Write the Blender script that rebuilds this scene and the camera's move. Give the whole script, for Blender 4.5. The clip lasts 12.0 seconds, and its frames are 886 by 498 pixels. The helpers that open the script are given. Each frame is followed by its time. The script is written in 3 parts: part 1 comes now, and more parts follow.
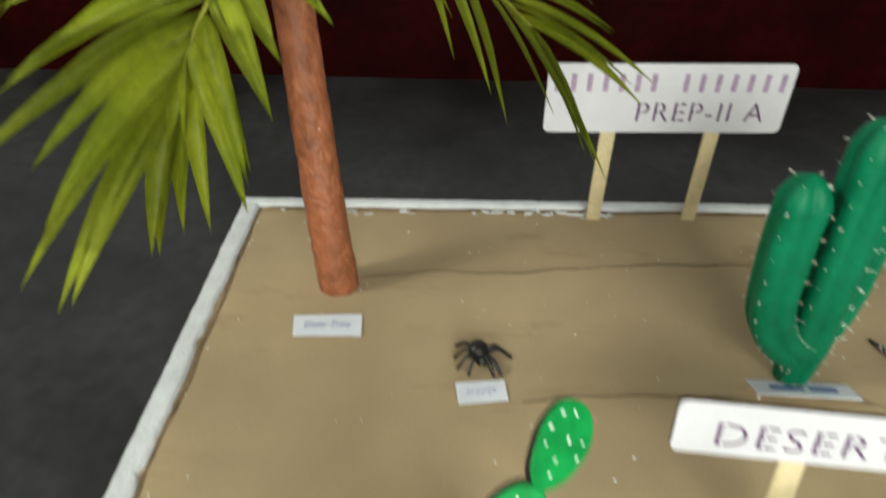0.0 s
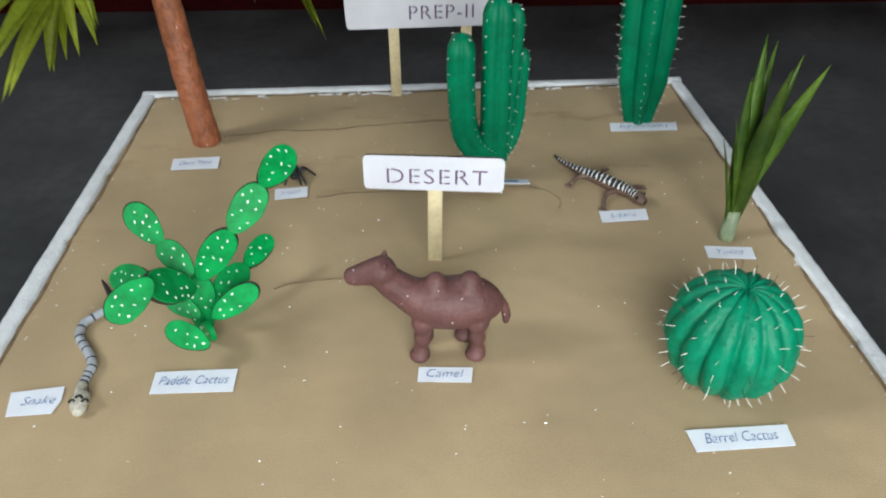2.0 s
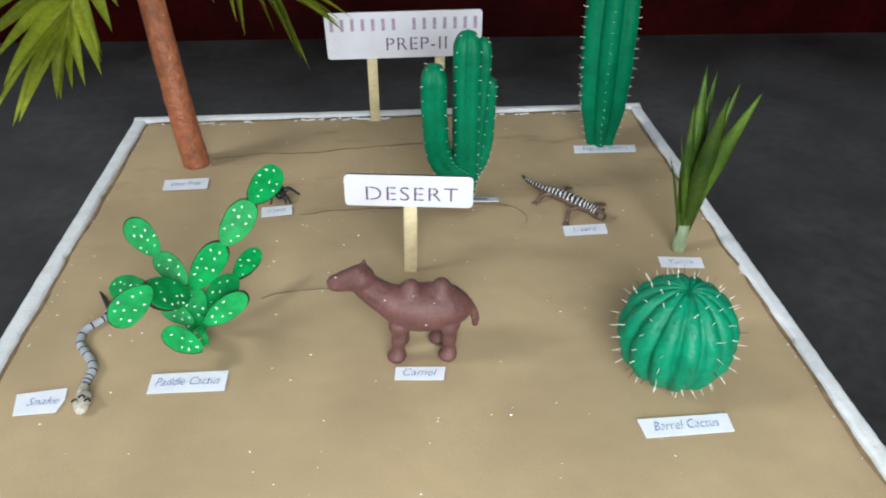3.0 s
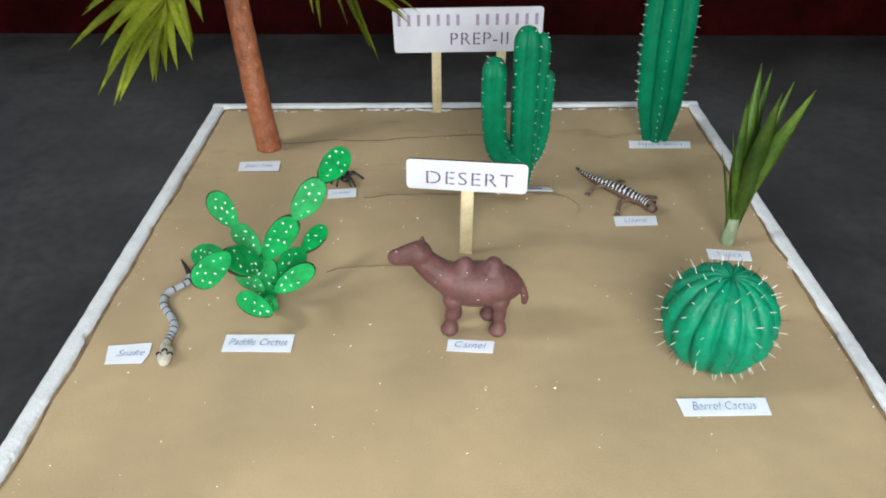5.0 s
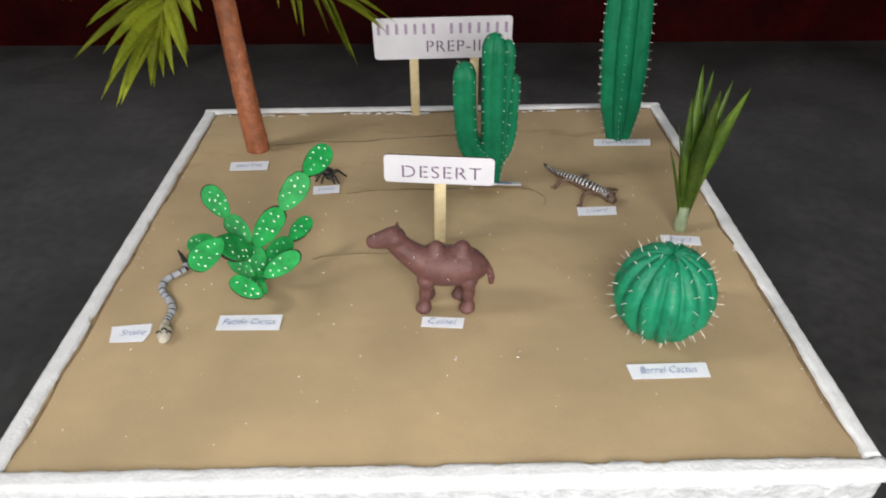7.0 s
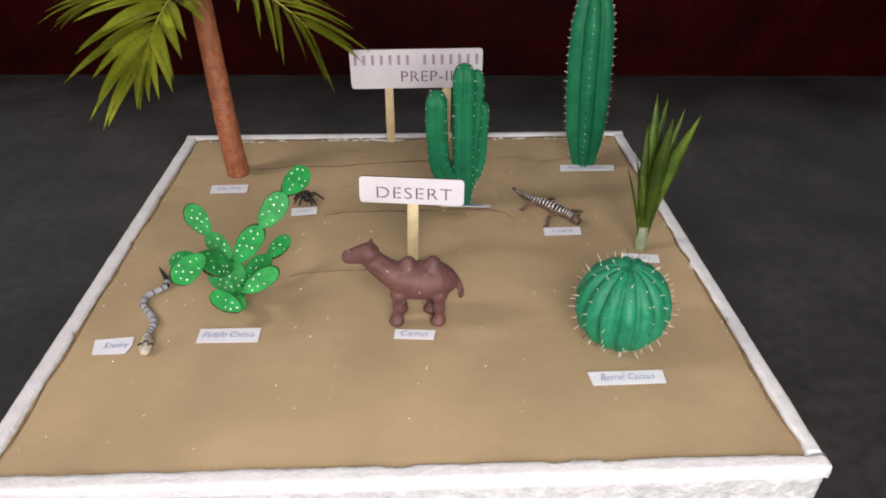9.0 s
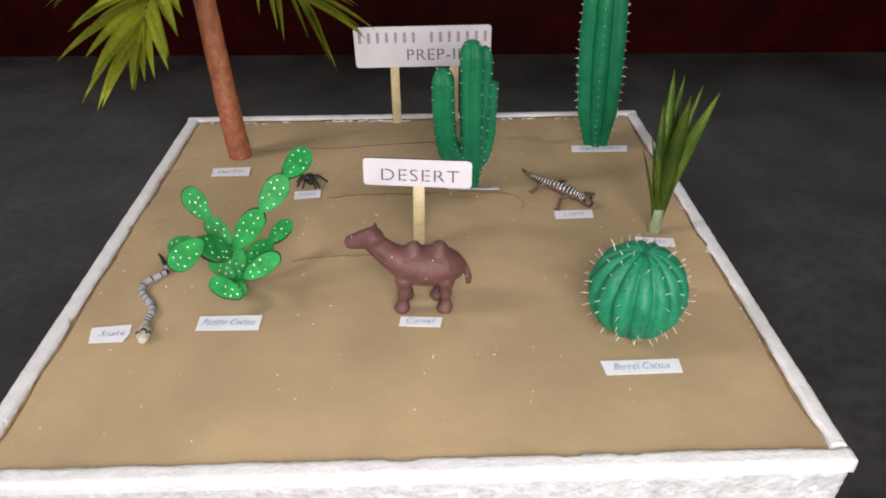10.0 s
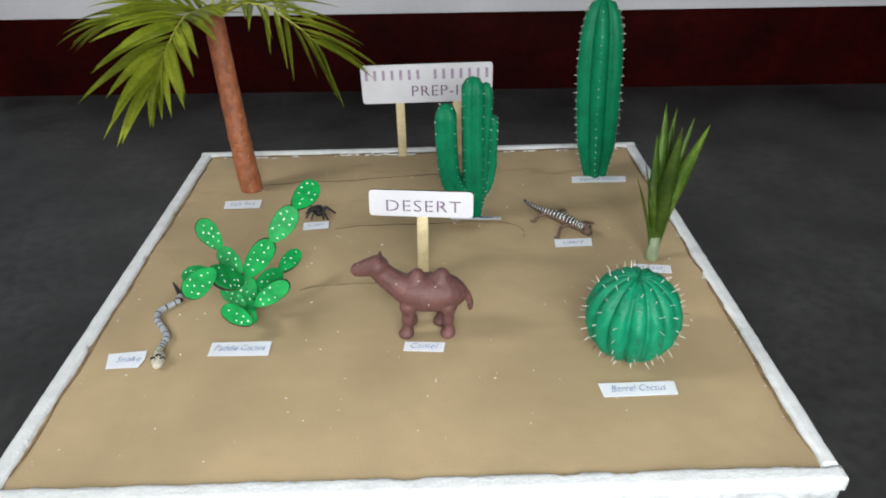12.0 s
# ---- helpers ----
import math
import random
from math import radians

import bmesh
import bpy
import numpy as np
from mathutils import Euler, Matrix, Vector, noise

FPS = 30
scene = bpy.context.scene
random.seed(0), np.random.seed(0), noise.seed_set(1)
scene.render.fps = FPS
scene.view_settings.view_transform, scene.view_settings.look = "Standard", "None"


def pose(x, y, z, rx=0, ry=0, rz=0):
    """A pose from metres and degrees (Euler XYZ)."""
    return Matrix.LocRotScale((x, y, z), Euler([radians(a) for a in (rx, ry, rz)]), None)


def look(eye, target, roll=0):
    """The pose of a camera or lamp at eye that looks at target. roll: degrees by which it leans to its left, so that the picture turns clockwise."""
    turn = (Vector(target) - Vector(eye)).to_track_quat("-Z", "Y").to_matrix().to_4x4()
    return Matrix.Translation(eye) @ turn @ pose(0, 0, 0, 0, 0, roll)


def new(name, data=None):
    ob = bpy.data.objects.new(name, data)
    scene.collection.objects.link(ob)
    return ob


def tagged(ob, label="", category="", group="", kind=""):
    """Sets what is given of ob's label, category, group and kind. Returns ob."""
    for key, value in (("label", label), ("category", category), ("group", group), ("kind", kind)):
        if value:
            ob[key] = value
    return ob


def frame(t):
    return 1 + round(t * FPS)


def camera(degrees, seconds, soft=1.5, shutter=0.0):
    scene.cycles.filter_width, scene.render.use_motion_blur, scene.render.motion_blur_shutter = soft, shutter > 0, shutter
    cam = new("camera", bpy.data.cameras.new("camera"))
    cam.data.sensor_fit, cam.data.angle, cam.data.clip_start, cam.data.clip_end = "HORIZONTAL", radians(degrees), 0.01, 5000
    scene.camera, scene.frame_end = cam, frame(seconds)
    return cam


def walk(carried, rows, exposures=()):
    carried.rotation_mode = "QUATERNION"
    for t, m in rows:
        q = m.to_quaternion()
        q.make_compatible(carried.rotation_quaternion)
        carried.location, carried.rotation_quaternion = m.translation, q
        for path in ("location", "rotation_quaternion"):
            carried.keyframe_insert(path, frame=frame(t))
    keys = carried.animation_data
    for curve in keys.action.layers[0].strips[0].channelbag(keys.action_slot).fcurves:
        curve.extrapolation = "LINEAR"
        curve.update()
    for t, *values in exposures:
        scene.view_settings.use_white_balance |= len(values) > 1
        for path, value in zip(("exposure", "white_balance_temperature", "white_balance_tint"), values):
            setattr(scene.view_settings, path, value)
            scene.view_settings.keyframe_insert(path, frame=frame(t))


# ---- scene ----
cam = camera(65.0, 12.0, 1.9, 0.45)
PATH = [
    (0, (0.183, 0.115, 0.411), (0.194, 1.735, -0.763), 1.0),
    (0.3, (0.205, 0.061, 0.377), (0.232, 1.655, -0.83), 1.4),
    (0.5, (0.227, 0.03, 0.372), (0.288, 1.574, -0.898), 1.6),
    (1, (0.292, -0.036, 0.405), (0.461, 1.493, -0.874), 1.2),
    (1.5, (0.325, -0.113, 0.443), (0.414, 1.366, -0.9), 0.2),
    (2, (0.336, -0.168, 0.475), (0.424, 1.375, -0.795), -0.1),
    (2.5, (0.337, -0.205, 0.499), (0.424, 1.377, -0.721), -0.2),
    (3, (0.339, -0.218, 0.499), (0.484, 1.366, -0.715), 0.7),
    (3.2, (0.336, -0.219, 0.5), (0.503, 1.365, -0.709), 1.2),
    (5, (0.337, -0.259, 0.509), (0.325, 1.329, -0.706), -0.5),
    (5.5, (0.364, -0.285, 0.535), (0.357, 1.318, -0.662), -2.2),
    (6, (0.345, -0.366, 0.556), (0.258, 1.292, -0.56), -2.2),
    (6.5, (0.347, -0.355, 0.543), (0.361, 1.267, -0.627), -0.9),
    (7, (0.355, -0.325, 0.529), (0.367, 1.28, -0.664), -0.7),
    (7.2, (0.366, -0.334, 0.518), (0.375, 1.287, -0.653), -1.3),
    (8.8, (0.364, -0.363, 0.533), (0.417, 1.267, -0.625), 0.3),
    (9, (0.361, -0.366, 0.537), (0.437, 1.291, -0.579), 0.5),
    (9.5, (0.36, -0.346, 0.523), (0.417, 1.293, -0.622), 0.3),
    (10, (0.365, -0.343, 0.523), (0.412, 1.288, -0.634), -0.2),
    (10.5, (0.367, -0.357, 0.529), (0.424, 1.288, -0.607), 0.1),
    (11, (0.372, -0.374, 0.538), (0.418, 1.303, -0.551), -0.5),
    (11.5, (0.375, -0.37, 0.534), (0.408, 1.313, -0.546), -1.1),
    (12, (0.372, -0.369, 0.535), (0.393, 1.314, -0.545), -1.1),
]
EXPOSURES = [
    (0, 0.14, 7000, 5), (0.5, 0.2, 7400, 8), (1, -0.03, 6800, 8), (1.5, -0.09, 5950, 13), (2, -0.02, 6250, 9), (3, 0.13, 6250, 10), (5, 0.15, 6350, 10),
    (5.5, 0.12, 5950, 13), (6, 0.12, 6150, 11), (6.5, 0.03, 6400, 9), (7, -0.05, 6900, 16), (9, -0.12, 7150, 24), (10, -0.08, 7100, 22), (11, -0.05, 7100, 22), (11.5, -0.04, 6900, 17), (12, 0.02, 6550, 11),
]
walk(cam, [(t, look(eye, target, roll)) for t, eye, target, roll in PATH], EXPOSURES)

# ---------------------------------------------------------------- light
LAMP = 38.5
world = bpy.data.worlds.new("world")
scene.world = world
world.use_nodes = True
wn = world.node_tree
sky = wn.nodes.new("ShaderNodeTexSky")
sky.sky_type, sky.sun_disc = "NISHITA", False
sky.sun_elevation, sky.sun_rotation = radians(40), radians(250)
wn.links.new(sky.outputs[0], wn.nodes["Background"].inputs[0])
wn.nodes["Background"].inputs[1].default_value = 0.1


def area_lamp(name, m, sx, sy, watts, colour):
    data = bpy.data.lights.new(name, "AREA")
    data.shape, data.size, data.size_y, data.energy, data.color = "RECTANGLE", sx, sy, watts, colour
    ob = new(name, data)
    ob.matrix_world = m
    return ob


# Daylight through the window in the west wall, and an added fill light in an unseen doorway behind the walker.
area_lamp("window_light", look((-1.80, 0.12, 1.75), (0.35, 0.3, 0.05)), 0.5, 0.5, LAMP * 0.78, (0.97, 1.0, 0.97))
area_lamp("doorway_fill_light", look((0.47, -0.88, 0.62), (0.55, 0.15, 0.06)), 0.84, 0.95, LAMP * 0.70, (0.97, 1.0, 0.97))


# ---------------------------------------------------------------- materials
def mat(name, base, rough=0.6, vary=0.15, scale=30.0, fine=200.0, bump=0.2, depth=0.001, metal=0.0, spec=0.5, second=None,
        random_object=0.0, coat=0.0, see=0.0, speck=0.0):
    """A surface with colour varied at two scales and a fine relief, in object space in metres."""
    m = bpy.data.materials.new(name)
    m.use_nodes = True
    t = m.node_tree
    b = t.nodes["Principled BSDF"]
    co = t.nodes.new("ShaderNodeTexCoord")
    n1, n2 = t.nodes.new("ShaderNodeTexNoise"), t.nodes.new("ShaderNodeTexNoise")
    for n, s, d in ((n1, scale, 5.0), (n2, fine, 3.0)):
        n.inputs["Scale"].default_value, n.inputs["Detail"].default_value = s, d
        t.links.new(co.outputs["Object"], n.inputs["Vector"])
    ramp = t.nodes.new("ShaderNodeValToRGB")
    lo = [c * (1 - vary) for c in base]
    hi = second or [min(1.0, c * (1 + vary)) for c in base]
    ramp.color_ramp.elements[0].position, ramp.color_ramp.elements[1].position = 0.32, 0.68
    ramp.color_ramp.elements[0].color, ramp.color_ramp.elements[1].color = (*lo, 1), (*hi, 1)
    t.links.new(n1.outputs[0], ramp.inputs[0])
    mix = t.nodes.new("ShaderNodeMix")
    mix.data_type, mix.blend_type = "RGBA", "MULTIPLY"
    mix.inputs[0].default_value = min(1.0, vary * 1.6)
    r2 = t.nodes.new("ShaderNodeValToRGB")
    r2.color_ramp.elements[0].color, r2.color_ramp.elements[1].color = (0.45, 0.45, 0.45, 1), (1, 1, 1, 1)
    r2.color_ramp.elements[0].position, r2.color_ramp.elements[1].position = 0.3, 0.6
    t.links.new(n2.outputs[0], r2.inputs[0])
    t.links.new(ramp.outputs[0], mix.inputs[6])
    t.links.new(r2.outputs[0], mix.inputs[7])
    out = mix.outputs[2]
    if random_object:
        info, hsv = t.nodes.new("ShaderNodeObjectInfo"), t.nodes.new("ShaderNodeHueSaturation")
        rng = t.nodes.new("ShaderNodeMapRange")
        rng.inputs[3].default_value, rng.inputs[4].default_value = 1 - random_object, 1 + random_object
        t.links.new(info.outputs["Random"], rng.inputs[0])
        t.links.new(rng.outputs[0], hsv.inputs["Value"])
        t.links.new(out, hsv.inputs["Color"])
        out = hsv.outputs[0]
    if speck:
        vo, cut, dab = t.nodes.new("ShaderNodeTexVoronoi"), t.nodes.new("ShaderNodeMath"), t.nodes.new("ShaderNodeMix")
        vo.inputs["Scale"].default_value = speck
        cut.operation, cut.inputs[1].default_value = "LESS_THAN", 0.055
        dab.data_type = "RGBA"
        dab.inputs[7].default_value = (0.75, 0.72, 0.70, 1)
        t.links.new(co.outputs["Object"], vo.inputs["Vector"])
        t.links.new(vo.outputs["Distance"], cut.inputs[0])
        t.links.new(cut.outputs[0], dab.inputs[0])
        t.links.new(out, dab.inputs[6])
        out = dab.outputs[2]
    t.links.new(out, b.inputs["Base Color"])
    bp = t.nodes.new("ShaderNodeBump")
    bp.inputs["Strength"].default_value, bp.inputs["Distance"].default_value = bump, depth
    t.links.new(n2.outputs[0], bp.inputs["Height"])
    t.links.new(bp.outputs[0], b.inputs["Normal"])
    b.inputs["Roughness"].default_value, b.inputs["Metallic"].default_value = rough, metal
    b.inputs["Specular IOR Level"].default_value = spec
    b.inputs["Coat Weight"].default_value = coat
    b.inputs["Coat Roughness"].default_value = 0.25
    if see:
        b.inputs["Subsurface Weight"].default_value = see
        b.inputs["Subsurface Radius"].default_value = (0.004, 0.006, 0.002)
    return m


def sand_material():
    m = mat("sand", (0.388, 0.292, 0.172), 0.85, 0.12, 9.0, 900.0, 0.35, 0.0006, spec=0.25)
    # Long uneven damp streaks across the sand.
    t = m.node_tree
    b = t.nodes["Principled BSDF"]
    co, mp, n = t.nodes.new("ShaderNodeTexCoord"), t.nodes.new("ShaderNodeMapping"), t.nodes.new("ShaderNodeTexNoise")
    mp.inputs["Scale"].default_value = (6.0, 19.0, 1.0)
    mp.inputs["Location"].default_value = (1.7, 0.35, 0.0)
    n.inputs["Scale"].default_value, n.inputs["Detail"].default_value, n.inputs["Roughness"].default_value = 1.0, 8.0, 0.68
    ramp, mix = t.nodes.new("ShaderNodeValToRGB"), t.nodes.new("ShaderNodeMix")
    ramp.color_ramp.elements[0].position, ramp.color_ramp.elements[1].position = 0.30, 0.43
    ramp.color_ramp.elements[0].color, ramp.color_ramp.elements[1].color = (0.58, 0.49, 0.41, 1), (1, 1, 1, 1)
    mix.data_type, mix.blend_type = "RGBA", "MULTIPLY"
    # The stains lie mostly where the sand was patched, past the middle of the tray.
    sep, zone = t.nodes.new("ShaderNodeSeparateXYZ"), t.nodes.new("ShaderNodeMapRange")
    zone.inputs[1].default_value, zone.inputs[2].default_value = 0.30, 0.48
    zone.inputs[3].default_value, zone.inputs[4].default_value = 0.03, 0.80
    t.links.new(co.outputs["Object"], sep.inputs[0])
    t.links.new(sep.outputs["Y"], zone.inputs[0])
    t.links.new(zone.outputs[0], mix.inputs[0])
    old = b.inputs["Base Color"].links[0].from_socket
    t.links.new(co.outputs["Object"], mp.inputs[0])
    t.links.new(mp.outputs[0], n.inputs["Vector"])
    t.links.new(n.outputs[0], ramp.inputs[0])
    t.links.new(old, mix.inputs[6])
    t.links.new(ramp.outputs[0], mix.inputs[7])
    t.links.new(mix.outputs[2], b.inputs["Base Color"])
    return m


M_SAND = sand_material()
M_CRACK = mat("sand_seam", (0.20, 0.145, 0.085), 0.9, 0.3, 60, 700, 0.4)
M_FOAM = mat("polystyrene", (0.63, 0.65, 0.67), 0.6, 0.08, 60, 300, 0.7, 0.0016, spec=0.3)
# Same foam on the cut faces, colour darkened to offset the strong frontal light.
M_FOAM_SIDE = mat("polystyrene_cut_face_dimmed", (0.52, 0.54, 0.56), 0.7, 0.16, 70, 160, 1.0, 0.003, spec=0.25)
M_FLOOR = mat("floor_cement", (0.024, 0.024, 0.0245), 0.48, 0.55, 7.0, 60, 0.15, 0.0006, spec=0.5)
M_MAROON = mat("maroon_paint", (0.020, 0.0010, 0.0010), 0.55, 0.4, 9, 70, 0.25, 0.0008, spec=0.04)
M_WALL = mat("white_wall_paint", (0.50, 0.50, 0.54), 0.7, 0.06, 5, 150, 0.2, 0.001)
# For the unseen walls, kept duller than the white to cut bounced light.
M_CREAM = mat("unseen_wall_cream", (0.42, 0.40, 0.35), 0.8, 0.1, 5, 120, 0.2, 0.001)
M_CEIL = mat("ceiling_paint", (0.55, 0.55, 0.54), 0.8, 0.05, 4, 120, 0.2, 0.001)
M_BLUE = mat("blue_grey_paint", (0.055, 0.098, 0.13), 0.5, 0.2, 8, 100, 0.2, 0.001)
M_CACTUS = mat("cactus_green_paint", (0.001, 0.138, 0.063), 0.45, 0.16, 45, 230, 0.5, 0.0012, spec=0.13)
# Brighter copy of the cactus green: the barrel's nearness to the light, as colour.
M_CACTUS_LIT = mat("cactus_green_lit", (0.002, 0.185, 0.094), 0.42, 0.14, 60, 230, 0.7, 0.0016, spec=0.22)
M_PADDLE = mat("paddle_green_paint", (0.004, 0.255, 0.058), 0.45, 0.22, 60, 250, 0.4, 0.0010, spec=0.13, random_object=0.12)
M_BURNT = mat("burnt_cut_edge", (0.022, 0.013, 0.009), 0.8, 0.4, 120, 500, 0.3)
M_DOT = mat("white_paint_dot", (0.82, 0.9, 0.84), 0.4, 0.05, 200, 900, 0.1)
M_SPINE = mat("pale_spine", (0.80, 0.78, 0.72), 0.5, 0.2, 300, 900, 0.1)
M_SPINE_DARK = mat("dark_spine", (0.08, 0.05, 0.035), 0.6, 0.3, 300, 900, 0.1)
M_CLAY = mat("brown_clay", (0.120, 0.052, 0.048), 0.55, 0.2, 60, 300, 0.5, 0.0012, spec=0.35, speck=95.0)
M_TRUNK = mat("trunk_clay", (0.32, 0.105, 0.046), 0.5, 0.26, 70, 170, 1.0, 0.0030, spec=0.4, speck=110.0)
M_LEAF = mat("palm_leaf", (0.265, 0.35, 0.02), 0.42, 0.25, 18, 240, 0.25, 0.0006, second=(0.42, 0.48, 0.035), spec=0.3, random_object=0.3, see=0.12)
M_RACHIS = mat("palm_rachis", (0.36, 0.36, 0.05), 0.5, 0.2, 60, 300, 0.2)
M_YUCCA = mat("yucca_leaf", (0.050, 0.135, 0.012), 0.42, 0.35, 14, 180, 0.2, 0.0006, second=(0.20, 0.33, 0.04), random_object=0.4, see=0.1)
M_YBASE = mat("pale_leaf_base", (0.24, 0.30, 0.18), 0.45, 0.25, 60, 300, 0.2)
M_CARD = mat("white_card", (0.68, 0.71, 0.78), 0.7, 0.04, 60, 600, 0.1, 0.0003)
M_INK = mat("blue_ink", (0.008, 0.09, 0.32), 0.6, 0.2, 200, 900, 0.05)
M_SIGN = mat("white_sign_board", (0.58, 0.58, 0.63), 0.35, 0.04, 40, 500, 0.08, 0.0003)
M_ENGRAVE = mat("engraved_lettering", (0.13, 0.075, 0.15), 0.8, 0.3, 300, 900, 0.1)
M_BARS = mat("engraved_bars", (0.34, 0.26, 0.37), 0.8, 0.2, 300, 900, 0.1)
M_STICK = mat("stick_wood", (0.66, 0.55, 0.33), 0.6, 0.16, 30, 280, 0.25, 0.0006)
M_SNAKE = mat("snake_grey", (0.36, 0.38, 0.42), 0.35, 0.15, 120, 600, 0.4, 0.0006)
M_SNAKE_HEAD = mat("snake_head_cream", (0.48, 0.45, 0.37), 0.4, 0.3, 150, 600, 0.4, 0.0006)
M_BLACK = mat("black_plastic", (0.007, 0.006, 0.006), 0.45, 0.3, 120, 500, 0.3)
M_LIZARD = mat("lizard_brown", (0.13, 0.08, 0.06), 0.4, 0.3, 130, 600, 0.5, 0.0008)
M_STRIPE = mat("lizard_pale_stripe", (0.66, 0.66, 0.66), 0.4, 0.1, 200, 600, 0.2)
M_GLITTER = mat("glitter_fleck", (0.9, 0.9, 0.88), 0.25, 0.05, 200, 600, 0.05, spec=0.9)


# ---------------------------------------------------------------- mesh helpers
def part(name, bm, material, parent=None, label="", smooth=True):
    me = bpy.data.meshes.new(name)
    for f in bm.faces:
        f.smooth = smooth
    bm.to_mesh(me)
    bm.free()
    for m in material if isinstance(material, (list, tuple)) else (material,):
        me.materials.append(m)
    ob = new(name, me)
    if parent:
        ob.parent = parent
    if label:
        ob["label"] = label
    return ob


def box(bm, lo, hi, bevel=0.0, seg=1):
    r = bmesh.ops.create_cube(bm, size=1.0)
    c = [(a + b) / 2 for a, b in zip(lo, hi)]
    s = [b - a for a, b in zip(lo, hi)]
    for v in r["verts"]:
        v.co = Vector([v.co[i] * s[i] + c[i] for i in range(3)])
    if bevel:
        es = list({e for v in r["verts"] for e in v.link_edges})
        bmesh.ops.bevel(bm, geom=es, offset=bevel, segments=seg, affect="EDGES", profile=0.5)
    return bm


def boxed(lo, hi, bevel=0.0, seg=1):
    return box(bmesh.new(), lo, hi, bevel, seg)


def ball(bm, c, r, seg=16):
    """An ellipsoid; r is one radius or three."""
    r = (r, r, r) if isinstance(r, (int, float)) else r
    made = bmesh.ops.create_uvsphere(bm, u_segments=seg, v_segments=max(6, seg * 2 // 3), radius=1.0)
    for v in made["verts"]:
        v.co = Vector([v.co[i] * r[i] + c[i] for i in range(3)])
    return made["verts"]


def tube(bm, pts, radii, seg=12, caps=True):
    """A round tube along points, with a radius at each."""
    pts = [Vector(p) for p in pts]
    rings, side = [], None
    for i, p in enumerate(pts):
        d = (pts[min(i + 1, len(pts) - 1)] - pts[max(i - 1, 0)]).normalized()
        if side is None:
            side = d.orthogonal().normalized()
        side = (side - d * side.dot(d)).normalized()
        up = d.cross(side)
        r = radii[i] if isinstance(radii, (list, tuple)) else radii
        rings.append([bm.verts.new(p + r * (math.cos(a) * side + math.sin(a) * up)) for a in (2 * math.pi * k / seg for k in range(seg))])
    for a, b in zip(rings, rings[1:]):
        for k in range(seg):
            bm.faces.new((a[k], a[(k + 1) % seg], b[(k + 1) % seg], b[k]))
    if caps:
        bm.faces.new(rings[0][::-1])
        bm.faces.new(rings[-1])
    return rings


def curve_points(pts, n):
    """n points of a smooth curve through pts (Catmull-Rom)."""
    pts = [Vector(p) for p in pts]
    q = [2 * pts[0] - pts[1], *pts, 2 * pts[-1] - pts[-2]]
    out = []
    for i in range(n):
        u = i / (n - 1) * (len(pts) - 1)
        k = min(int(u), len(pts) - 2)
        f = u - k
        a, b, c, d = q[k : k + 4]
        out.append(0.5 * (2 * b + (c - a) * f + (2 * a - 5 * b + 4 * c - d) * f * f + (3 * b - a - 3 * c + d) * f**3))
    return out


def remeshed(ob, voxel, rounds=4):
    m = ob.modifiers.new("melt", "REMESH")
    m.mode, m.voxel_size, m.use_smooth_shade = "VOXEL", voxel, True
    s = ob.modifiers.new("soften", "SMOOTH")
    s.factor, s.iterations = 0.5, rounds
    return ob


def empty(name, place=(0, 0, 0)):
    ob = new(name)
    ob.location = place
    ob.empty_display_size = 0.02
    return ob


def text_part(name, words, material, parent, m, size, width=None, shear=0.0, thick=0.0002, spacing=1.0, thin=0.0):
    """Words in the built-in font, as a mesh in the local xy plane of m, centred."""
    cu = bpy.data.curves.new(name, "FONT")
    cu.body, cu.size, cu.shear, cu.extrude, cu.space_character = words, size, shear, thick, spacing
    cu.align_x, cu.align_y = "CENTER", "CENTER"
    cu.resolution_u, cu.offset = 3, thin
    tmp = bpy.data.objects.new(name, cu)
    scene.collection.objects.link(tmp)
    me = bpy.data.meshes.new_from_object(tmp.evaluated_get(bpy.context.evaluated_depsgraph_get()))
    bpy.data.objects.remove(tmp)
    if width and me.vertices:
        xs = [v.co.x for v in me.vertices]
        k = width / (max(xs) - min(xs))
        mid = (max(xs) + min(xs)) / 2
        for v in me.vertices:
            v.co.x = (v.co.x - mid) * k
    me.materials.clear()
    me.materials.append(material)
    ob = new(name, me)
    ob.parent = parent
    ob.matrix_local = m
    return ob


SAND = 0.060
RIM = 0.064
BW, BL = 0.700, 0.675


# ---------------------------------------------------------------- room
WALL_Y = 1.122


def slab(name, lo, hi, material, label, category, turn=0.0):
    ob = tagged(part(name, boxed(lo, hi), material, smooth=False), label, category, kind="structure")
    if turn:
        ob.matrix_world = Matrix.Translation((0.3, WALL_Y, 0)) @ Matrix.Rotation(radians(turn), 4, "Z") @ Matrix.Translation((-0.3, -WALL_Y, 0))
    return ob


slab("floor", (-1.9, -0.95, -0.1), (2.6, 1.9, 0.0), M_FLOOR, "dark grey cement floor, scuffed and dull", "floor")
slab("ceiling", (-1.9, -0.95, 2.9), (2.6, 1.9, 3.0), M_CEIL, "plain white ceiling over the room", "ceiling")
slab("wall_north", (-0.592, WALL_Y, 0.166), (2.6, WALL_Y + 0.2, 2.9), M_WALL, "white painted wall above a maroon base", "wall", -1.4)
slab("baseboard", (-0.592, WALL_Y - 0.003, 0.0), (2.6, WALL_Y + 0.197, 0.166), M_MAROON, "dark maroon painted base band of the wall", "baseboard", -1.4)
slab("wall_north_return", (-1.9, 1.7, 0.0), (-0.592, 1.9, 2.9), M_WALL, "white wall behind the recess", "wall")
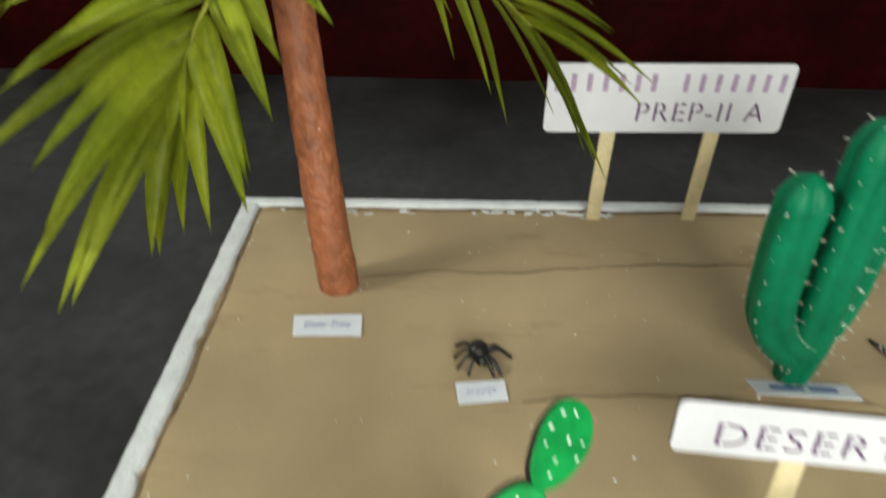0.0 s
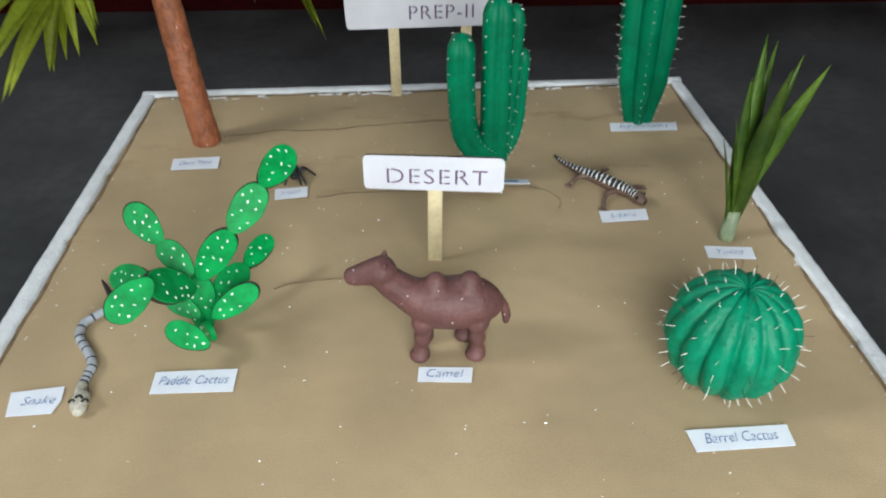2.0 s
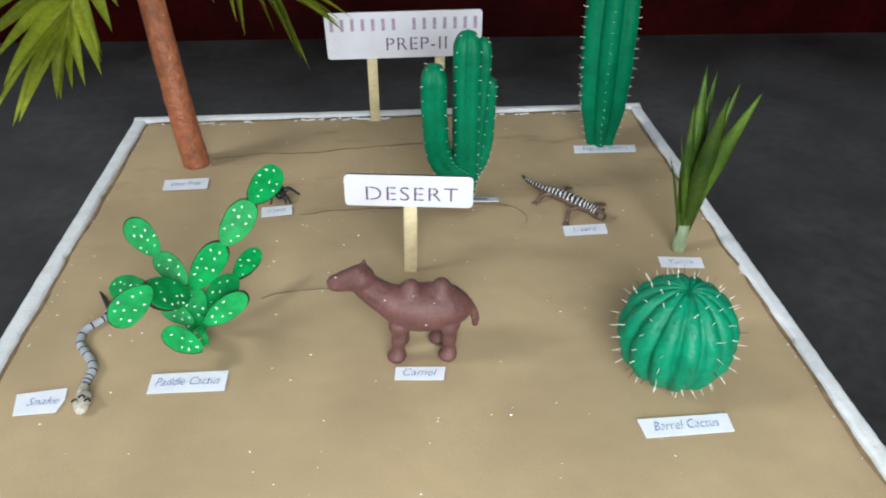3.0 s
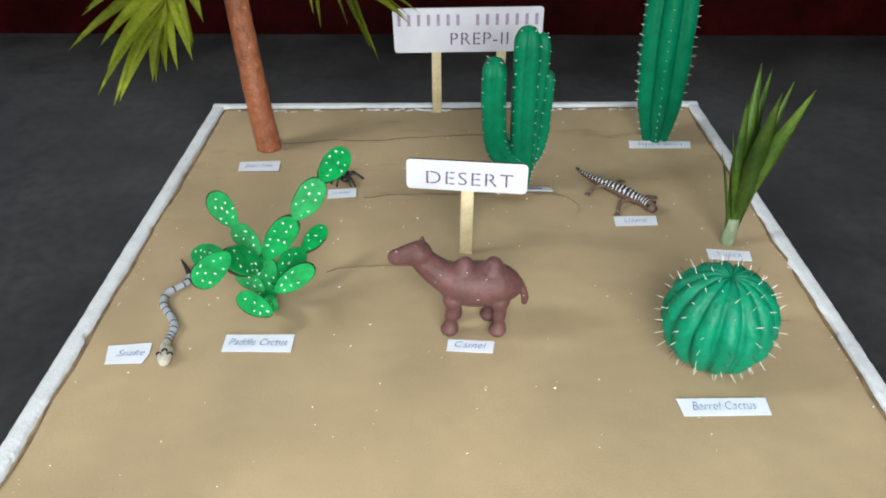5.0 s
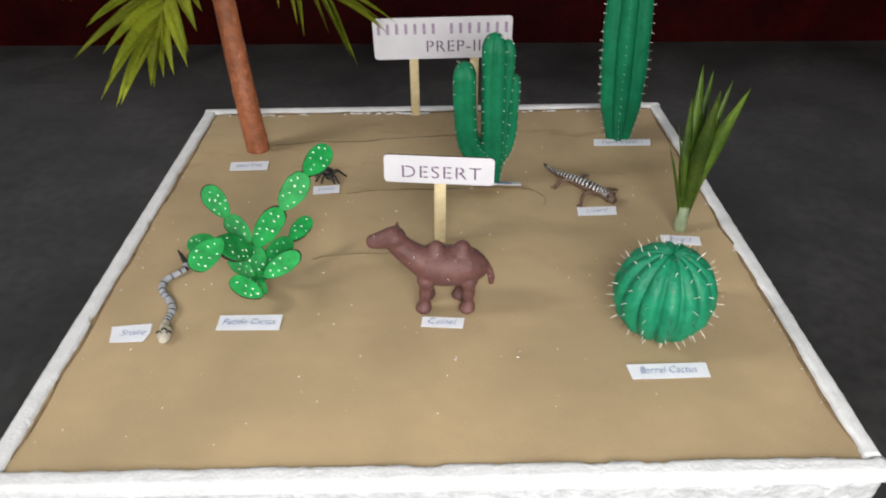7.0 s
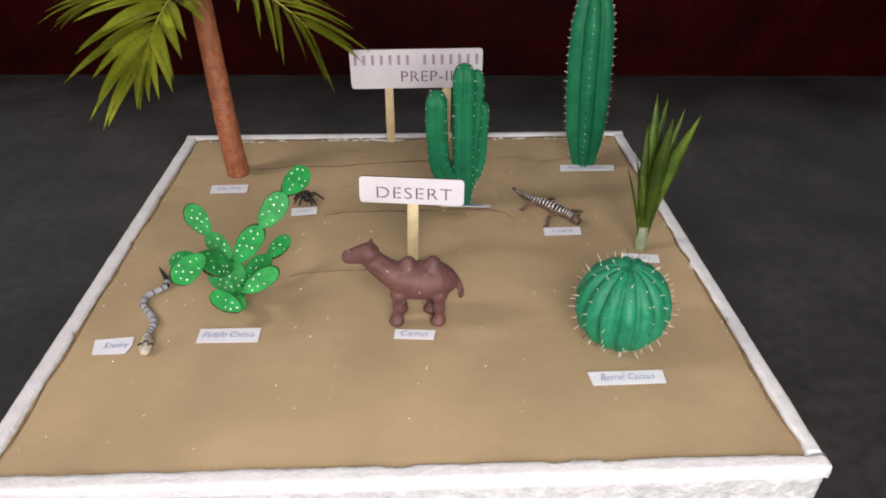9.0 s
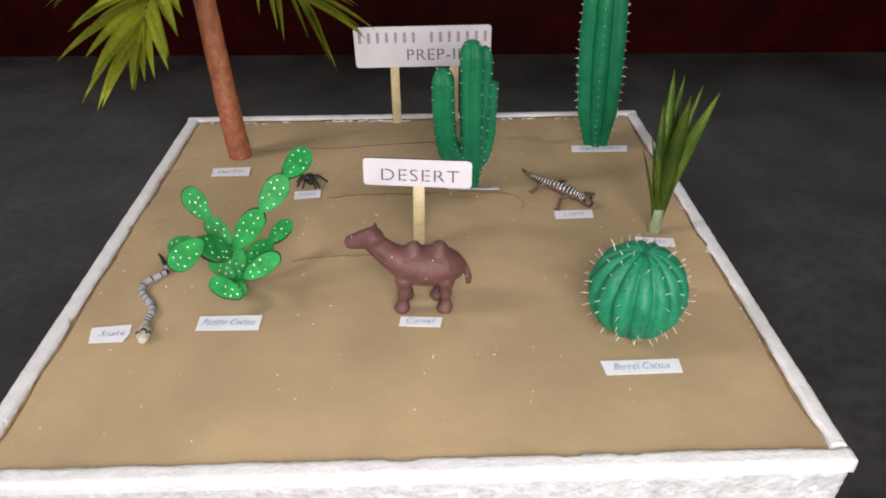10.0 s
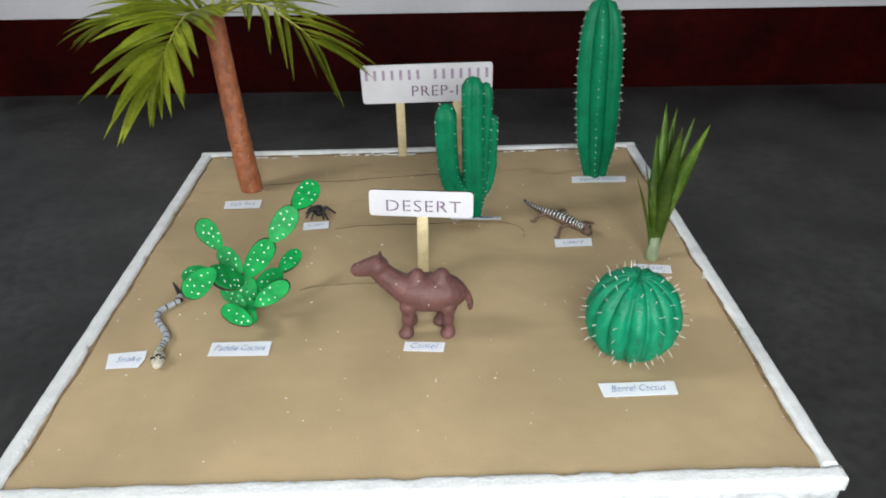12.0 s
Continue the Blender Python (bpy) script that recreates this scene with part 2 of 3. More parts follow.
slab("wall_recess", (-0.592, WALL_Y + 0.2, 0.0), (-0.5, 1.9, 2.9), M_WALL, "white side wall of the recess", "wall")
slab("wall_east", (2.6, -0.95, 0.0), (2.75, 1.9, 2.9), M_CREAM, "unseen plain cream side wall", "wall")
# West wall with a window opening through it.
for nm, lo, hi in (("wall_west_sill", (-2.05, -0.35, 0.0), (-1.9, 0.6, 1.25)), ("wall_west_head", (-2.05, -0.35, 2.25), (-1.9, 0.6, 2.9)),
                   ("wall_west_front", (-2.05, -0.95, 0.0), (-1.9, -0.35, 2.9)), ("wall_west_back", (-2.05, 0.6, 0.0), (-1.9, 1.9, 2.9))):
    slab(nm, lo, hi, M_CREAM, "unseen plain cream wall beside the window opening", "wall")
# Unseen south wall, added with an open doorway for the fill light.
for nm, lo, hi in (("wall_south_west", (-1.9, -1.1, 0.0), (-0.3, -0.95, 2.9)), ("wall_south_east", (0.9, -1.1, 0.0), (2.6, -0.95, 2.9)),
                   ("wall_south_head", (-0.3, -1.1, 2.0), (0.9, -0.95, 2.9))):
    slab(nm, lo, hi, M_CREAM, "unseen plain cream wall added beside the fill light's doorway", "wall")

# Blue-grey door in the recess, seen past the end of the maroon band.
door = tagged(empty("door_1", (-1.0, 1.27, 0.0)), "blue-grey painted panelled door in the recess", "door", kind="structure")
part("door_leaf", boxed((-0.85, 0.0, 0.015), (0.405, 0.035, 2.05), 0.003), M_BLUE, door, smooth=False)
for z0, z1 in ((0.03, 0.115), (0.155, 0.62), (0.68, 1.25), (1.3, 1.95)):
    part("door_panel", boxed((-0.8, -0.006, z0), (0.38, 0.0, z1), 0.004), M_BLUE, door, smooth=False)
part("door_rail", boxed((-0.84, -0.014, 0.122), (0.40, 0.0, 0.146), 0.003), M_BLUE, door, smooth=False)


# ---------------------------------------------------------------- tray of polystyrene and sand
def rough_bar(name, a, b, width, z0, z1, side, parent, seed, rough=0.0006, label=""):
    """A hand-cut strip from a to b (its outer edge), with wavy, crumbled faces; side: the way in from the outer edge."""
    a, b, side = Vector((*a, 0)), Vector((*b, 0)), Vector((*side, 0))
    n = int((b - a).length / 0.004)
    bm = bmesh.new()
    prof = [(0.0, z0), (0.0, (z0 + z1) / 2), (0.0008, z1 - 0.001), (0.0022, z1), (width * 0.35, z1), (width * 0.65, z1),
            (width - 0.0025, z1), (width - 0.0006, z1 - 0.0014), (width, z0)]
    if z1 - z0 > 0.03:
        prof[1:2] = [(0.0006 * (k % 2), z0 + (z1 - z0) * k / 9) for k in range(1, 9)]
    rings = []
    for i in range(n + 1):
        f = i / n
        p = a.lerp(b, f)
        ring = []
        for j, (w, z) in enumerate(prof):
            s = Vector((p.x * 55 + seed * 7.3, p.y * 55, j * 0.35 + seed))
            k = rough * (1.0 * noise.noise(s * 0.6) + 0.9 * noise.noise(s * 3.1) + 0.6 * noise.noise(s * 7.7))
            if j >= len(prof) - 3:
                k *= 2.4
                if noise.noise(Vector((p.x * 33 + seed, p.y * 33, 3.3))) > 0.38:
                    k -= 0.0018
            lift = rough * 0.5 * noise.noise(s * 2.1 + Vector((9, 9, 9))) if len(prof) - 7 <= j <= len(prof) - 2 else 0
            inset = k if 0 < f < 1 else 0
            ring.append(bm.verts.new(p + side * (w + inset) + Vector((0, 0, z + lift))))
        rings.append(ring)
    for r, q in zip(rings, rings[1:]):
        for j in range(len(prof) - 1):
            bm.faces.new((r[j], r[j + 1], q[j + 1], q[j]))
    bm.faces.new(rings[0])
    bm.faces.new(rings[-1][::-1])
    bmesh.ops.recalc_face_normals(bm, faces=bm.faces)
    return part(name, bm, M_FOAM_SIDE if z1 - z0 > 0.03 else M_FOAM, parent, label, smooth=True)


tray = tagged(empty("display_tray"), "white polystyrene display tray filled with brown sand, on the floor", "tray")
sheet = boxed((0.0, 0.008, 0.0), (1.0, BL - 0.003, 0.0505))
for v in sheet.verts:
    wide = 1 - v.co.y / BL
    v.co.x = 0.0020 - 0.0105 * wide if v.co.x < 0.5 else BW - 0.0035 + 0.0055 * wide
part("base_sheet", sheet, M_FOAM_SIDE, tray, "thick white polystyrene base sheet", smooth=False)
RW = 0.0165
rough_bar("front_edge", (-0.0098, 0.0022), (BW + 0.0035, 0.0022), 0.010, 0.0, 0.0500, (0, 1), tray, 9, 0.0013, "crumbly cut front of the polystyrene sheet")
rough_bar("rim_strip", (-0.0115, 0), (BW + 0.0055, 0), RW, 0.0505, RIM, (0, 1), tray, 1)
rough_bar("rim_strip", (BW, BL), (-0.0015, BL), 0.012, 0.0505, RIM, (0, -1), tray, 2)
rough_bar("rim_strip", (-0.0015, BL - 0.012), (-0.0115, RW), RW, 0.0505, RIM - 0.0003, (1, 0), tray, 3)
rough_bar("rim_strip", (BW + 0.0060, RW), (BW, BL - 0.012), 0.0150, 0.0505, RIM - 0.0003, (-1, 0), tray, 4)


def sand_bed():
    bm = bmesh.new()
    nx, ny = 170, 164
    x0, x1, y0, y1 = -0.002, BW - 0.006, 0.008, BL - 0.006
    grid = []
    for j in range(ny + 1):
        row = []
        for i in range(nx + 1):
            x, y = x0 + (x1 - x0) * i / nx, y0 + (y1 - y0) * j / ny
            z = SAND + 0.0009 * noise.noise(Vector((x * 14, y * 14, 0))) + 0.0004 * noise.noise(Vector((x * 60, y * 60, 2)))
            edge = min(x - x0, x1 - x, y - y0, y1 - y)
            z -= 0.0016 * max(0.0, 1 - edge / 0.016)
            row.append(bm.verts.new((x, y, z)))
        grid.append(row)
    for j in range(ny):
        for i in range(nx):
            bm.faces.new((grid[j][i], grid[j][i + 1], grid[j + 1][i + 1], grid[j + 1][i]))
    return bm


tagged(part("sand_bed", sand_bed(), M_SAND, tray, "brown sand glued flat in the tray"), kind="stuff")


def seam(name, pts, width, material, seed):
    """A thin uneven mark lying on the sand."""
    bm = bmesh.new()
    path = curve_points([(x, y, 0) for x, y in pts], 60)
    last = None
    for i, p in enumerate(path):
        d = (path[min(i + 1, 59)] - path[max(i - 1, 0)]).normalized()
        s = Vector((-d.y, d.x, 0))
        w = width * (0.55 + 0.9 * abs(noise.noise(Vector((p.x * 40 + seed, p.y * 40, seed))))) * min(1, i / 5, (59 - i) / 5)
        p = p + s * 0.003 * noise.noise(Vector((p.x * 30, p.y * 30, seed * 2.1)))
        z = SAND + 0.0014
        now = [bm.verts.new((p.x + s.x * w * k, p.y + s.y * w * k, z - (0.0016 if k else 0.0))) for k in (-1, 0, 1)]
        if last:
            for k in range(2):
                bm.faces.new((last[k], now[k], now[k + 1], last[k + 1]))
        last = now
    bmesh.ops.recalc_face_normals(bm, faces=bm.faces)
    return part(name, bm, material, tray)


seam("sand_crack", [(0.12, 0.557), (0.175, 0.566), (0.24, 0.567), (0.311, 0.575), (0.384, 0.58), (0.45, 0.579)], 0.0008, M_CRACK, 1)
seam("sand_crack", [(0.239, 0.427), (0.27, 0.433), (0.313, 0.434), (0.40, 0.435), (0.464, 0.431), (0.487, 0.411), (0.484, 0.392)], 0.0006, M_CRACK, 2)
seam("sand_crack", [(0.214, 0.288), (0.231, 0.296), (0.266, 0.299), (0.31, 0.301)], 0.0005, M_CRACK, 3)

# Dark glued sand along the rim's inner edges, with the rim's shade painted in.
M_GLUE_SHADE = mat("glued_sand_shade", (0.19, 0.125, 0.066), 0.9, 0.35, 70, 600, 0.5)
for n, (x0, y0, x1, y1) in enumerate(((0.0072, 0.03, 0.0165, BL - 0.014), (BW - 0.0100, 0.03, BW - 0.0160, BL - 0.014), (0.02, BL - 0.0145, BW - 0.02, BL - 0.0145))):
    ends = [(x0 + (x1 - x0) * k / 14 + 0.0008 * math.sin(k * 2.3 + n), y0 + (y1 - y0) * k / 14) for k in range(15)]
    seam("glue_shade_edge", ends, 0.0024, M_GLUE_SHADE, 5 + n)


def scatter_flecks():
    rng = random.Random(5)
    bm = bmesh.new()
    for _ in range(160):
        x, y = rng.uniform(0.03, BW - 0.03), rng.uniform(0.03, BL - 0.03)
        r = rng.choice((0.0004, 0.0005, 0.0006, 0.0008)) * rng.uniform(0.7, 1.1)
        bmesh.ops.create_icosphere(bm, subdivisions=1, radius=r, matrix=Matrix.Translation((x, y, SAND + 0.0009)) @ Matrix.Diagonal((rng.uniform(1, 2.2), 1, 0.7, 1)))
    return bm


def foam_crumbs():
    rng = random.Random(31)
    bm = bmesh.new()
    for _ in range(150):
        x = rng.uniform(0.03, BW - 0.03)
        if noise.noise(Vector((x * 22, 0.4, 0))) < -0.05:
            continue
        y = BL - 0.0135 - abs(rng.gauss(0, 0.004))
        r = rng.uniform(0.0006, 0.0019)
        bmesh.ops.create_icosphere(bm, subdivisions=1, radius=r, matrix=Matrix.Translation((x, y, SAND - 0.0002)) @ Matrix.Rotation(rng.uniform(-.3, .3), 4, "Z") @ Matrix.Diagonal((rng.uniform(1.5, 5.0), rng.uniform(0.6, 1.1), 0.9, 1)))
    for _ in range(60):
        t = rng.random()
        x, y = ((0.0185 if rng.random() < 0.6 else BW - 0.0145) + rng.gauss(0, 0.001), 0.03 + 0.61 * t)
        bmesh.ops.create_icosphere(bm, subdivisions=1, radius=rng.uniform(0.0004, 0.001), matrix=Matrix.Translation((x, y, SAND - 0.0004)))
    return bm


tagged(part("foam_crumbs", foam_crumbs(), M_FOAM), "white polystyrene crumbs along the edge of the sand", "crumbs", kind="stuff")
tagged(part("glitter_flecks", scatter_flecks(), M_GLITTER), "tiny white flecks scattered over the brown sand", "flecks", kind="stuff")


# ---------------------------------------------------------------- label cards
def card(label, corners, words, text_w, size, z=0.0012, tilt=None, shear=0.25):
    """A paper card lying on the sand, with its own corners (anticlockwise from front left) and handwriting."""
    c = sum((Vector((x, y, 0)) for x, y in corners), Vector()) / len(corners)
    ob = tagged(empty("label_card", (c.x, c.y, SAND + z)), label, "card", group="cards naming the models")
    d = Vector((corners[1][0] - corners[0][0], corners[1][1] - corners[0][1], 0))
    rz = math.degrees(math.atan2(d.y, d.x))
    ob.rotation_euler = (radians(tilt or 0), 0, radians(rz))
    inv = Matrix.Rotation(radians(-rz), 3, "Z")
    bm = bmesh.new()
    flat = [inv @ (Vector((x, y, 0)) - c) for x, y in corners]
    vs = [bm.verts.new((p.x, p.y, 0.0002 * math.sin(p.x * 190))) for p in flat]
    f = bm.faces.new(vs)
    if f.normal.z < 0:
        f.normal_flip()
    r = bmesh.ops.extrude_face_region(bm, geom=[f])
    for v in [g for g in r["geom"] if isinstance(g, bmesh.types.BMVert)]:
        v.co.z += 0.0006
    bmesh.ops.recalc_face_normals(bm, faces=bm.faces)
    part("paper", bm, M_CARD, ob, smooth=False)
    if words:
        text_part("handwriting", words, M_INK, ob, pose(0, 0.0005, 0.0010), size, text_w, shear, 0.0001, 1.0, -0.00028)
    else:
        bm = bmesh.new()
        for k in range(2):
            box(bm, (-0.022 + k * 0.026, -0.003, 0.0009), (0.0 + k * 0.022, 0.0022, 0.0012))
        part("writing_bars", bm, M_INK, ob, smooth=False)
    return ob


card("white paper card lettered by hand beside the palm", [(0.077, 0.487), (0.127, 0.488), (0.1255, 0.512), (0.0745, 0.509)], "Date Tree", 0.034, 0.011)
card("small white paper card in front of the black insect", [(0.197, 0.424), (0.230, 0.428), (0.2285, 0.446), (0.195, 0.443)], "Insect", 0.020, 0.0095)
card("white paper card in front of the striped lizard", [(0.523, 0.366), (0.570, 0.368), (0.572, 0.386), (0.524, 0.384)], "Lizard", 0.026, 0.0105)
card("long white paper card in front of the tall cactus", [(0.575, 0.541), (0.654, 0.539), (0.658, 0.557), (0.578, 0.560)], "Saguaro cactus", 0.058, 0.0105)
card("white paper card with one cut corner by the snake", [(0.037, 0.162), (0.069, 0.163), (0.072, 0.175), (0.0700, 0.188), (0.032, 0.184)], "Snake", 0.024, 0.0115)
card("white paper card in front of the paddle cactus", [(0.1355, 0.177), (0.1975, 0.176), (0.1975, 0.198), (0.135, 0.198)], "Paddle Cactus", 0.052, 0.0125)
card("white paper card at the camel's feet", [(0.336, 0.177), (0.377, 0.174), (0.3795, 0.1885), (0.3375, 0.191)], "Camel", 0.028, 0.0115)
card("white paper card in front of the barrel cactus", [(0.527, 0.1035), (0.5975, 0.1045), (0.5985, 0.122), (0.525, 0.1215)], "Barrel Cactus", 0.052, 0.0125)
card("white paper card at the foot of the yucca", [(0.608, 0.307), (0.6515, 0.303), (0.654, 0.3195), (0.610, 0.324)], "Yucca", 0.024, 0.0105)
card("white paper card tilted up beside the branched cactus", [(0.393, 0.428), (0.460, 0.424), (0.462, 0.446), (0.394, 0.450)], "", 0, 0, z=0.0055, tilt=-22)


# ---------------------------------------------------------------- signs
def rounded_board(w, h, r, t):
    """A board in the xz plane with rounded corners, its front face towards -y; front face first material, cut edge second."""
    bm = bmesh.new()
    out = []
    for cx, cz, a0 in ((w / 2 - r, h / 2 - r, 0), (-w / 2 + r, h / 2 - r, 90), (-w / 2 + r, -h / 2 + r, 180), (w / 2 - r, -h / 2 + r, 270)):
        for k in range(6):
            a = radians(a0 + k * 18)
            out.append((cx + r * math.cos(a), cz + r * math.sin(a)))
    f0 = [bm.verts.new((x, -t / 2, z)) for x, z in out]
    f1 = [bm.verts.new((x, t / 2, z)) for x, z in out]
    bm.faces.new(f0)
    bm.faces.new(f1[::-1])
    n = len(out)
    for k in range(n):
        f = bm.faces.new((f0[k], f1[k], f1[(k + 1) % n], f0[(k + 1) % n]))
        f.material_index = 1
    bmesh.ops.recalc_face_normals(bm, faces=bm.faces)
    return bm


def stencil_bridges(lettering, board, which, after, width):
    """Uncut white strips that part the stems of some letters from their bows, as in a cut stencil."""
    m = lettering.matrix_basis
    verts = lettering.data.vertices
    ys = [v.co.y for v in verts]
    owner = list(range(len(verts)))

    def root(i):
        while owner[i] != i:
            owner[i] = owner[owner[i]]
            i = owner[i]
        return i

    for e in lettering.data.edges:
        p, q = root(e.vertices[0]), root(e.vertices[1])
        owner[p] = q
    spans = {}
    for v in verts:
        lo, hi = spans.get(root(v.index), (9.0, -9.0))
        spans[root(v.index)] = (min(lo, v.co.x), max(hi, v.co.x))
    starts, last = [], 0.0
    for lo, hi in sorted(spans.values()):
        if not starts or lo > last:
            starts.append(lo)
        last = hi
    for k in which:
        if k < len(starts):
            c = m @ Vector((starts[k] + after, (max(ys) + min(ys)) / 2, 0))
            h = (max(ys) - min(ys)) / 2 + 0.0005
            part("stencil_bridge", boxed((c.x, c.y - 0.0004, c.z - h), (c.x + width, c.y + 0.0001, c.z + h)), M_SIGN, board, smooth=False)


desert = tagged(empty("name_sign", (0.3555, 0.321, SAND)), "small white sign board lettered DESERT on a wooden stick", "sign")
desert.rotation_euler = (radians(-8), 0, radians(-6.5))
b = part("board", rounded_board(0.120, 0.0315, 0.0045, 0.003), (M_SIGN, M_BURNT), desert, "white board with burnt dark edges", smooth=False)
b.location = (0, -0.0035, 0.0895)
stencil_bridges(text_part("lettering", "DESERT", M_ENGRAVE, b, pose(0.003, -0.0017, -0.0035, 90, 0, 0), 0.0200, 0.086, 0, 0.0001, 1.12, -0.0002), b, (0, 1, 3, 4), 0.0028, 0.0011)
part("stick", boxed((-0.0065, -0.001, -0.012), (0.0065, 0.0012, 0.098), 0.0008), M_STICK, desert, "flat pale wooden stick").location = (0.001, 0, 0)

plate = tagged(empty("title_sign", (0.3655, 0.650, SAND)), "white title board on two flat wooden sticks", "sign")
plate.rotation_euler = (radians(2), 0, 0)
b = part("board", rounded_board(0.196, 0.060, 0.005, 0.003), (M_SIGN, M_BURNT), plate, "white board with burnt dark edges", smooth=False)
b.location = (0, -0.0035, 0.1225)
b.rotation_euler = (0, radians(-0.6), 0)
stencil_bridges(text_part("lettering", "PREP-II A", M_ENGRAVE, b, pose(0.029, -0.0017, -0.0125, 90, 0, 0), 0.024, 0.104, 0, 0.0001, 1.12, -0.0001), b, (0, 1, 2, 3), 0.0034, 0.0012)
for k in range(15):
    if k != 7:
        x = -0.092 + k * 0.0128
        part("writing_bar", boxed((x, -0.0019, 0.0065), (x + 0.0042, -0.0014, 0.0215)), M_BARS, b, smooth=False)
for x in (-0.042, 0.0455):
    part("stick", boxed((x - 0.0065, -0.001, -0.012), (x + 0.0065, 0.0012, 0.125), 0.0008), M_STICK, plate, "flat pale wooden stick")


# ---------------------------------------------------------------- cacti
SPINE_MESHES = {}


def spines(name, spots, parent, length, seed, material=M_SPINE, radius=0.00045):
    """Short straight spikes, one object each on one shared mesh; spots are (place, outward)."""
    rng = random.Random(seed)
    key = (material.name, radius)
    if key not in SPINE_MESHES:
        bm = bmesh.new()
        tube(bm, [(0, 0, -0.35), (0, 0, 0.65), (0, 0, 1.0)], [1.0, 0.9, 0.35], 6)
        me = bpy.data.meshes.new("spine")
        bm.to_mesh(me)
        bm.free()
        me.materials.append(material)
        SPINE_MESHES[key] = me
    for p, d in spots:
        d = (Vector(d).normalized() + Vector((rng.uniform(-.3, .3), rng.uniform(-.3, .3), rng.uniform(-.25, .25)))).normalized()
        ob = new("spine", SPINE_MESHES[key])
        ob.parent = parent
        ob.matrix_local = Matrix.LocRotScale(Vector(p), d.to_track_quat("Z", "Y"), (radius, radius, length * rng.uniform(0.65, 1.2)))


def ribbed(bm, axis, radius_at, ribs, depth, rings, seg_per_rib=8, wob=0.0, seed=0, spots=None, flat=1.0, step=2, turn=0.0):
    """A ribbed column along the axis points; radius_at(f) with f from 0 to 1. Adds crest places to spots."""
    pts = curve_points(axis, rings)
    loops, side, seg = [], None, ribs * seg_per_rib
    for i, p in enumerate(pts):
        f = i / (rings - 1)
        d = (pts[min(i + 1, rings - 1)] - pts[max(i - 1, 0)]).normalized()
        if side is None:
            side = (Vector((1, 0, 0)) - d * d.x).normalized()
        side = (side - d * side.dot(d)).normalized()
        up = d.cross(side)
        loop = []
        for k in range(seg):
            a = 2 * math.pi * k / seg + turn
            ridge = abs(math.cos(ribs * (a - turn) / 2)) ** 0.8
            r = radius_at(f) * (1 - depth + depth * ridge)
            o = (math.cos(a) * side + flat * math.sin(a) * up) * r
            r2 = 1 + wob * noise.noise(Vector((o.x * 90, o.y * 90, f * 9 + seed)))
            loop.append(bm.verts.new(p + o * r2))
            if spots is not None and k % seg_per_rib == 0 and i % step == 0 and 1 < i < rings - 1:
                spots.append((p + o, (o.normalized() + d * 0.15)))
        loops.append(loop)
    for r, q in zip(loops, loops[1:]):
        for k in range(seg):
            bm.faces.new((r[k], r[(k + 1) % seg], q[(k + 1) % seg], q[k]))
    bm.faces.new(loops[0][::-1])
    bm.faces.new(loops[-1])
    return bm


def barrel_cactus():
    base = tagged(empty("barrel_cactus", (0.566, 0.172, SAND)), "round ribbed green barrel cactus model stuck with pale spines", "cactus")
    bm, ribs, seg, rings, R, H = bmesh.new(), 14, 14 * 10, 44, 0.0474, 0.0482
    loops, pale, dark = [], [], []
    rng = random.Random(3)
    for i in range(rings + 1):
        th = math.pi * (0.012 + 0.976 * i / rings)
        loop = []
        for k in range(seg):
            a = 2 * math.pi * k / seg + 0.05
            ridge = abs(math.cos(ribs * math.pi * k / seg))
            cut = 0.17 * (1 - ridge ** 0.55) * math.sin(th) ** 0.2
            dip = 0.07 * math.exp(-((th / 0.16) ** 2)) + 0.045 * (1 - ridge) * math.exp(-((th / 0.7) ** 2))
            r = R * math.sin(th) * (1 - cut)
            z = 0.0450 + H * math.cos(th) * (1 - dip)
            w = 1 + 0.035 * noise.noise(Vector((math.cos(a) * 4, math.sin(a) * 4, th * 4)))
            w += 0.022 * ridge * noise.noise(Vector((math.cos(a) * 9, math.sin(a) * 9, th * 13)))
            p = Vector((r * w * math.cos(a), r * w * math.sin(a), max(z, -0.002)))
            loop.append(bm.verts.new(p))
            if k % 10 == 0 and 3 <= i <= rings - 6 and (i + k // 10 * 2) % 4 == 0:
                n = Vector((math.cos(a) * math.sin(th), math.sin(a) * math.sin(th), math.cos(th)))
                (dark if rng.random() < 0.3 else pale).append((p, n))
        loops.append(loop)
    for r, q in zip(loops, loops[1:]):
        for k in range(seg):
            bm.faces.new((r[k], q[k], q[(k + 1) % seg], r[(k + 1) % seg]))
    bm.faces.new(loops[0])
    bm.faces.new(loops[-1][::-1])
    bmesh.ops.recalc_face_normals(bm, faces=bm.faces)
    part("body", bm, M_CACTUS_LIT, base)
    spines("pale_spines", pale, base, 0.0074, 1, radius=0.00028)
    spines("dark_spines", dark, base, 0.0074, 2, M_SPINE_DARK, 0.0003)


barrel_cactus()


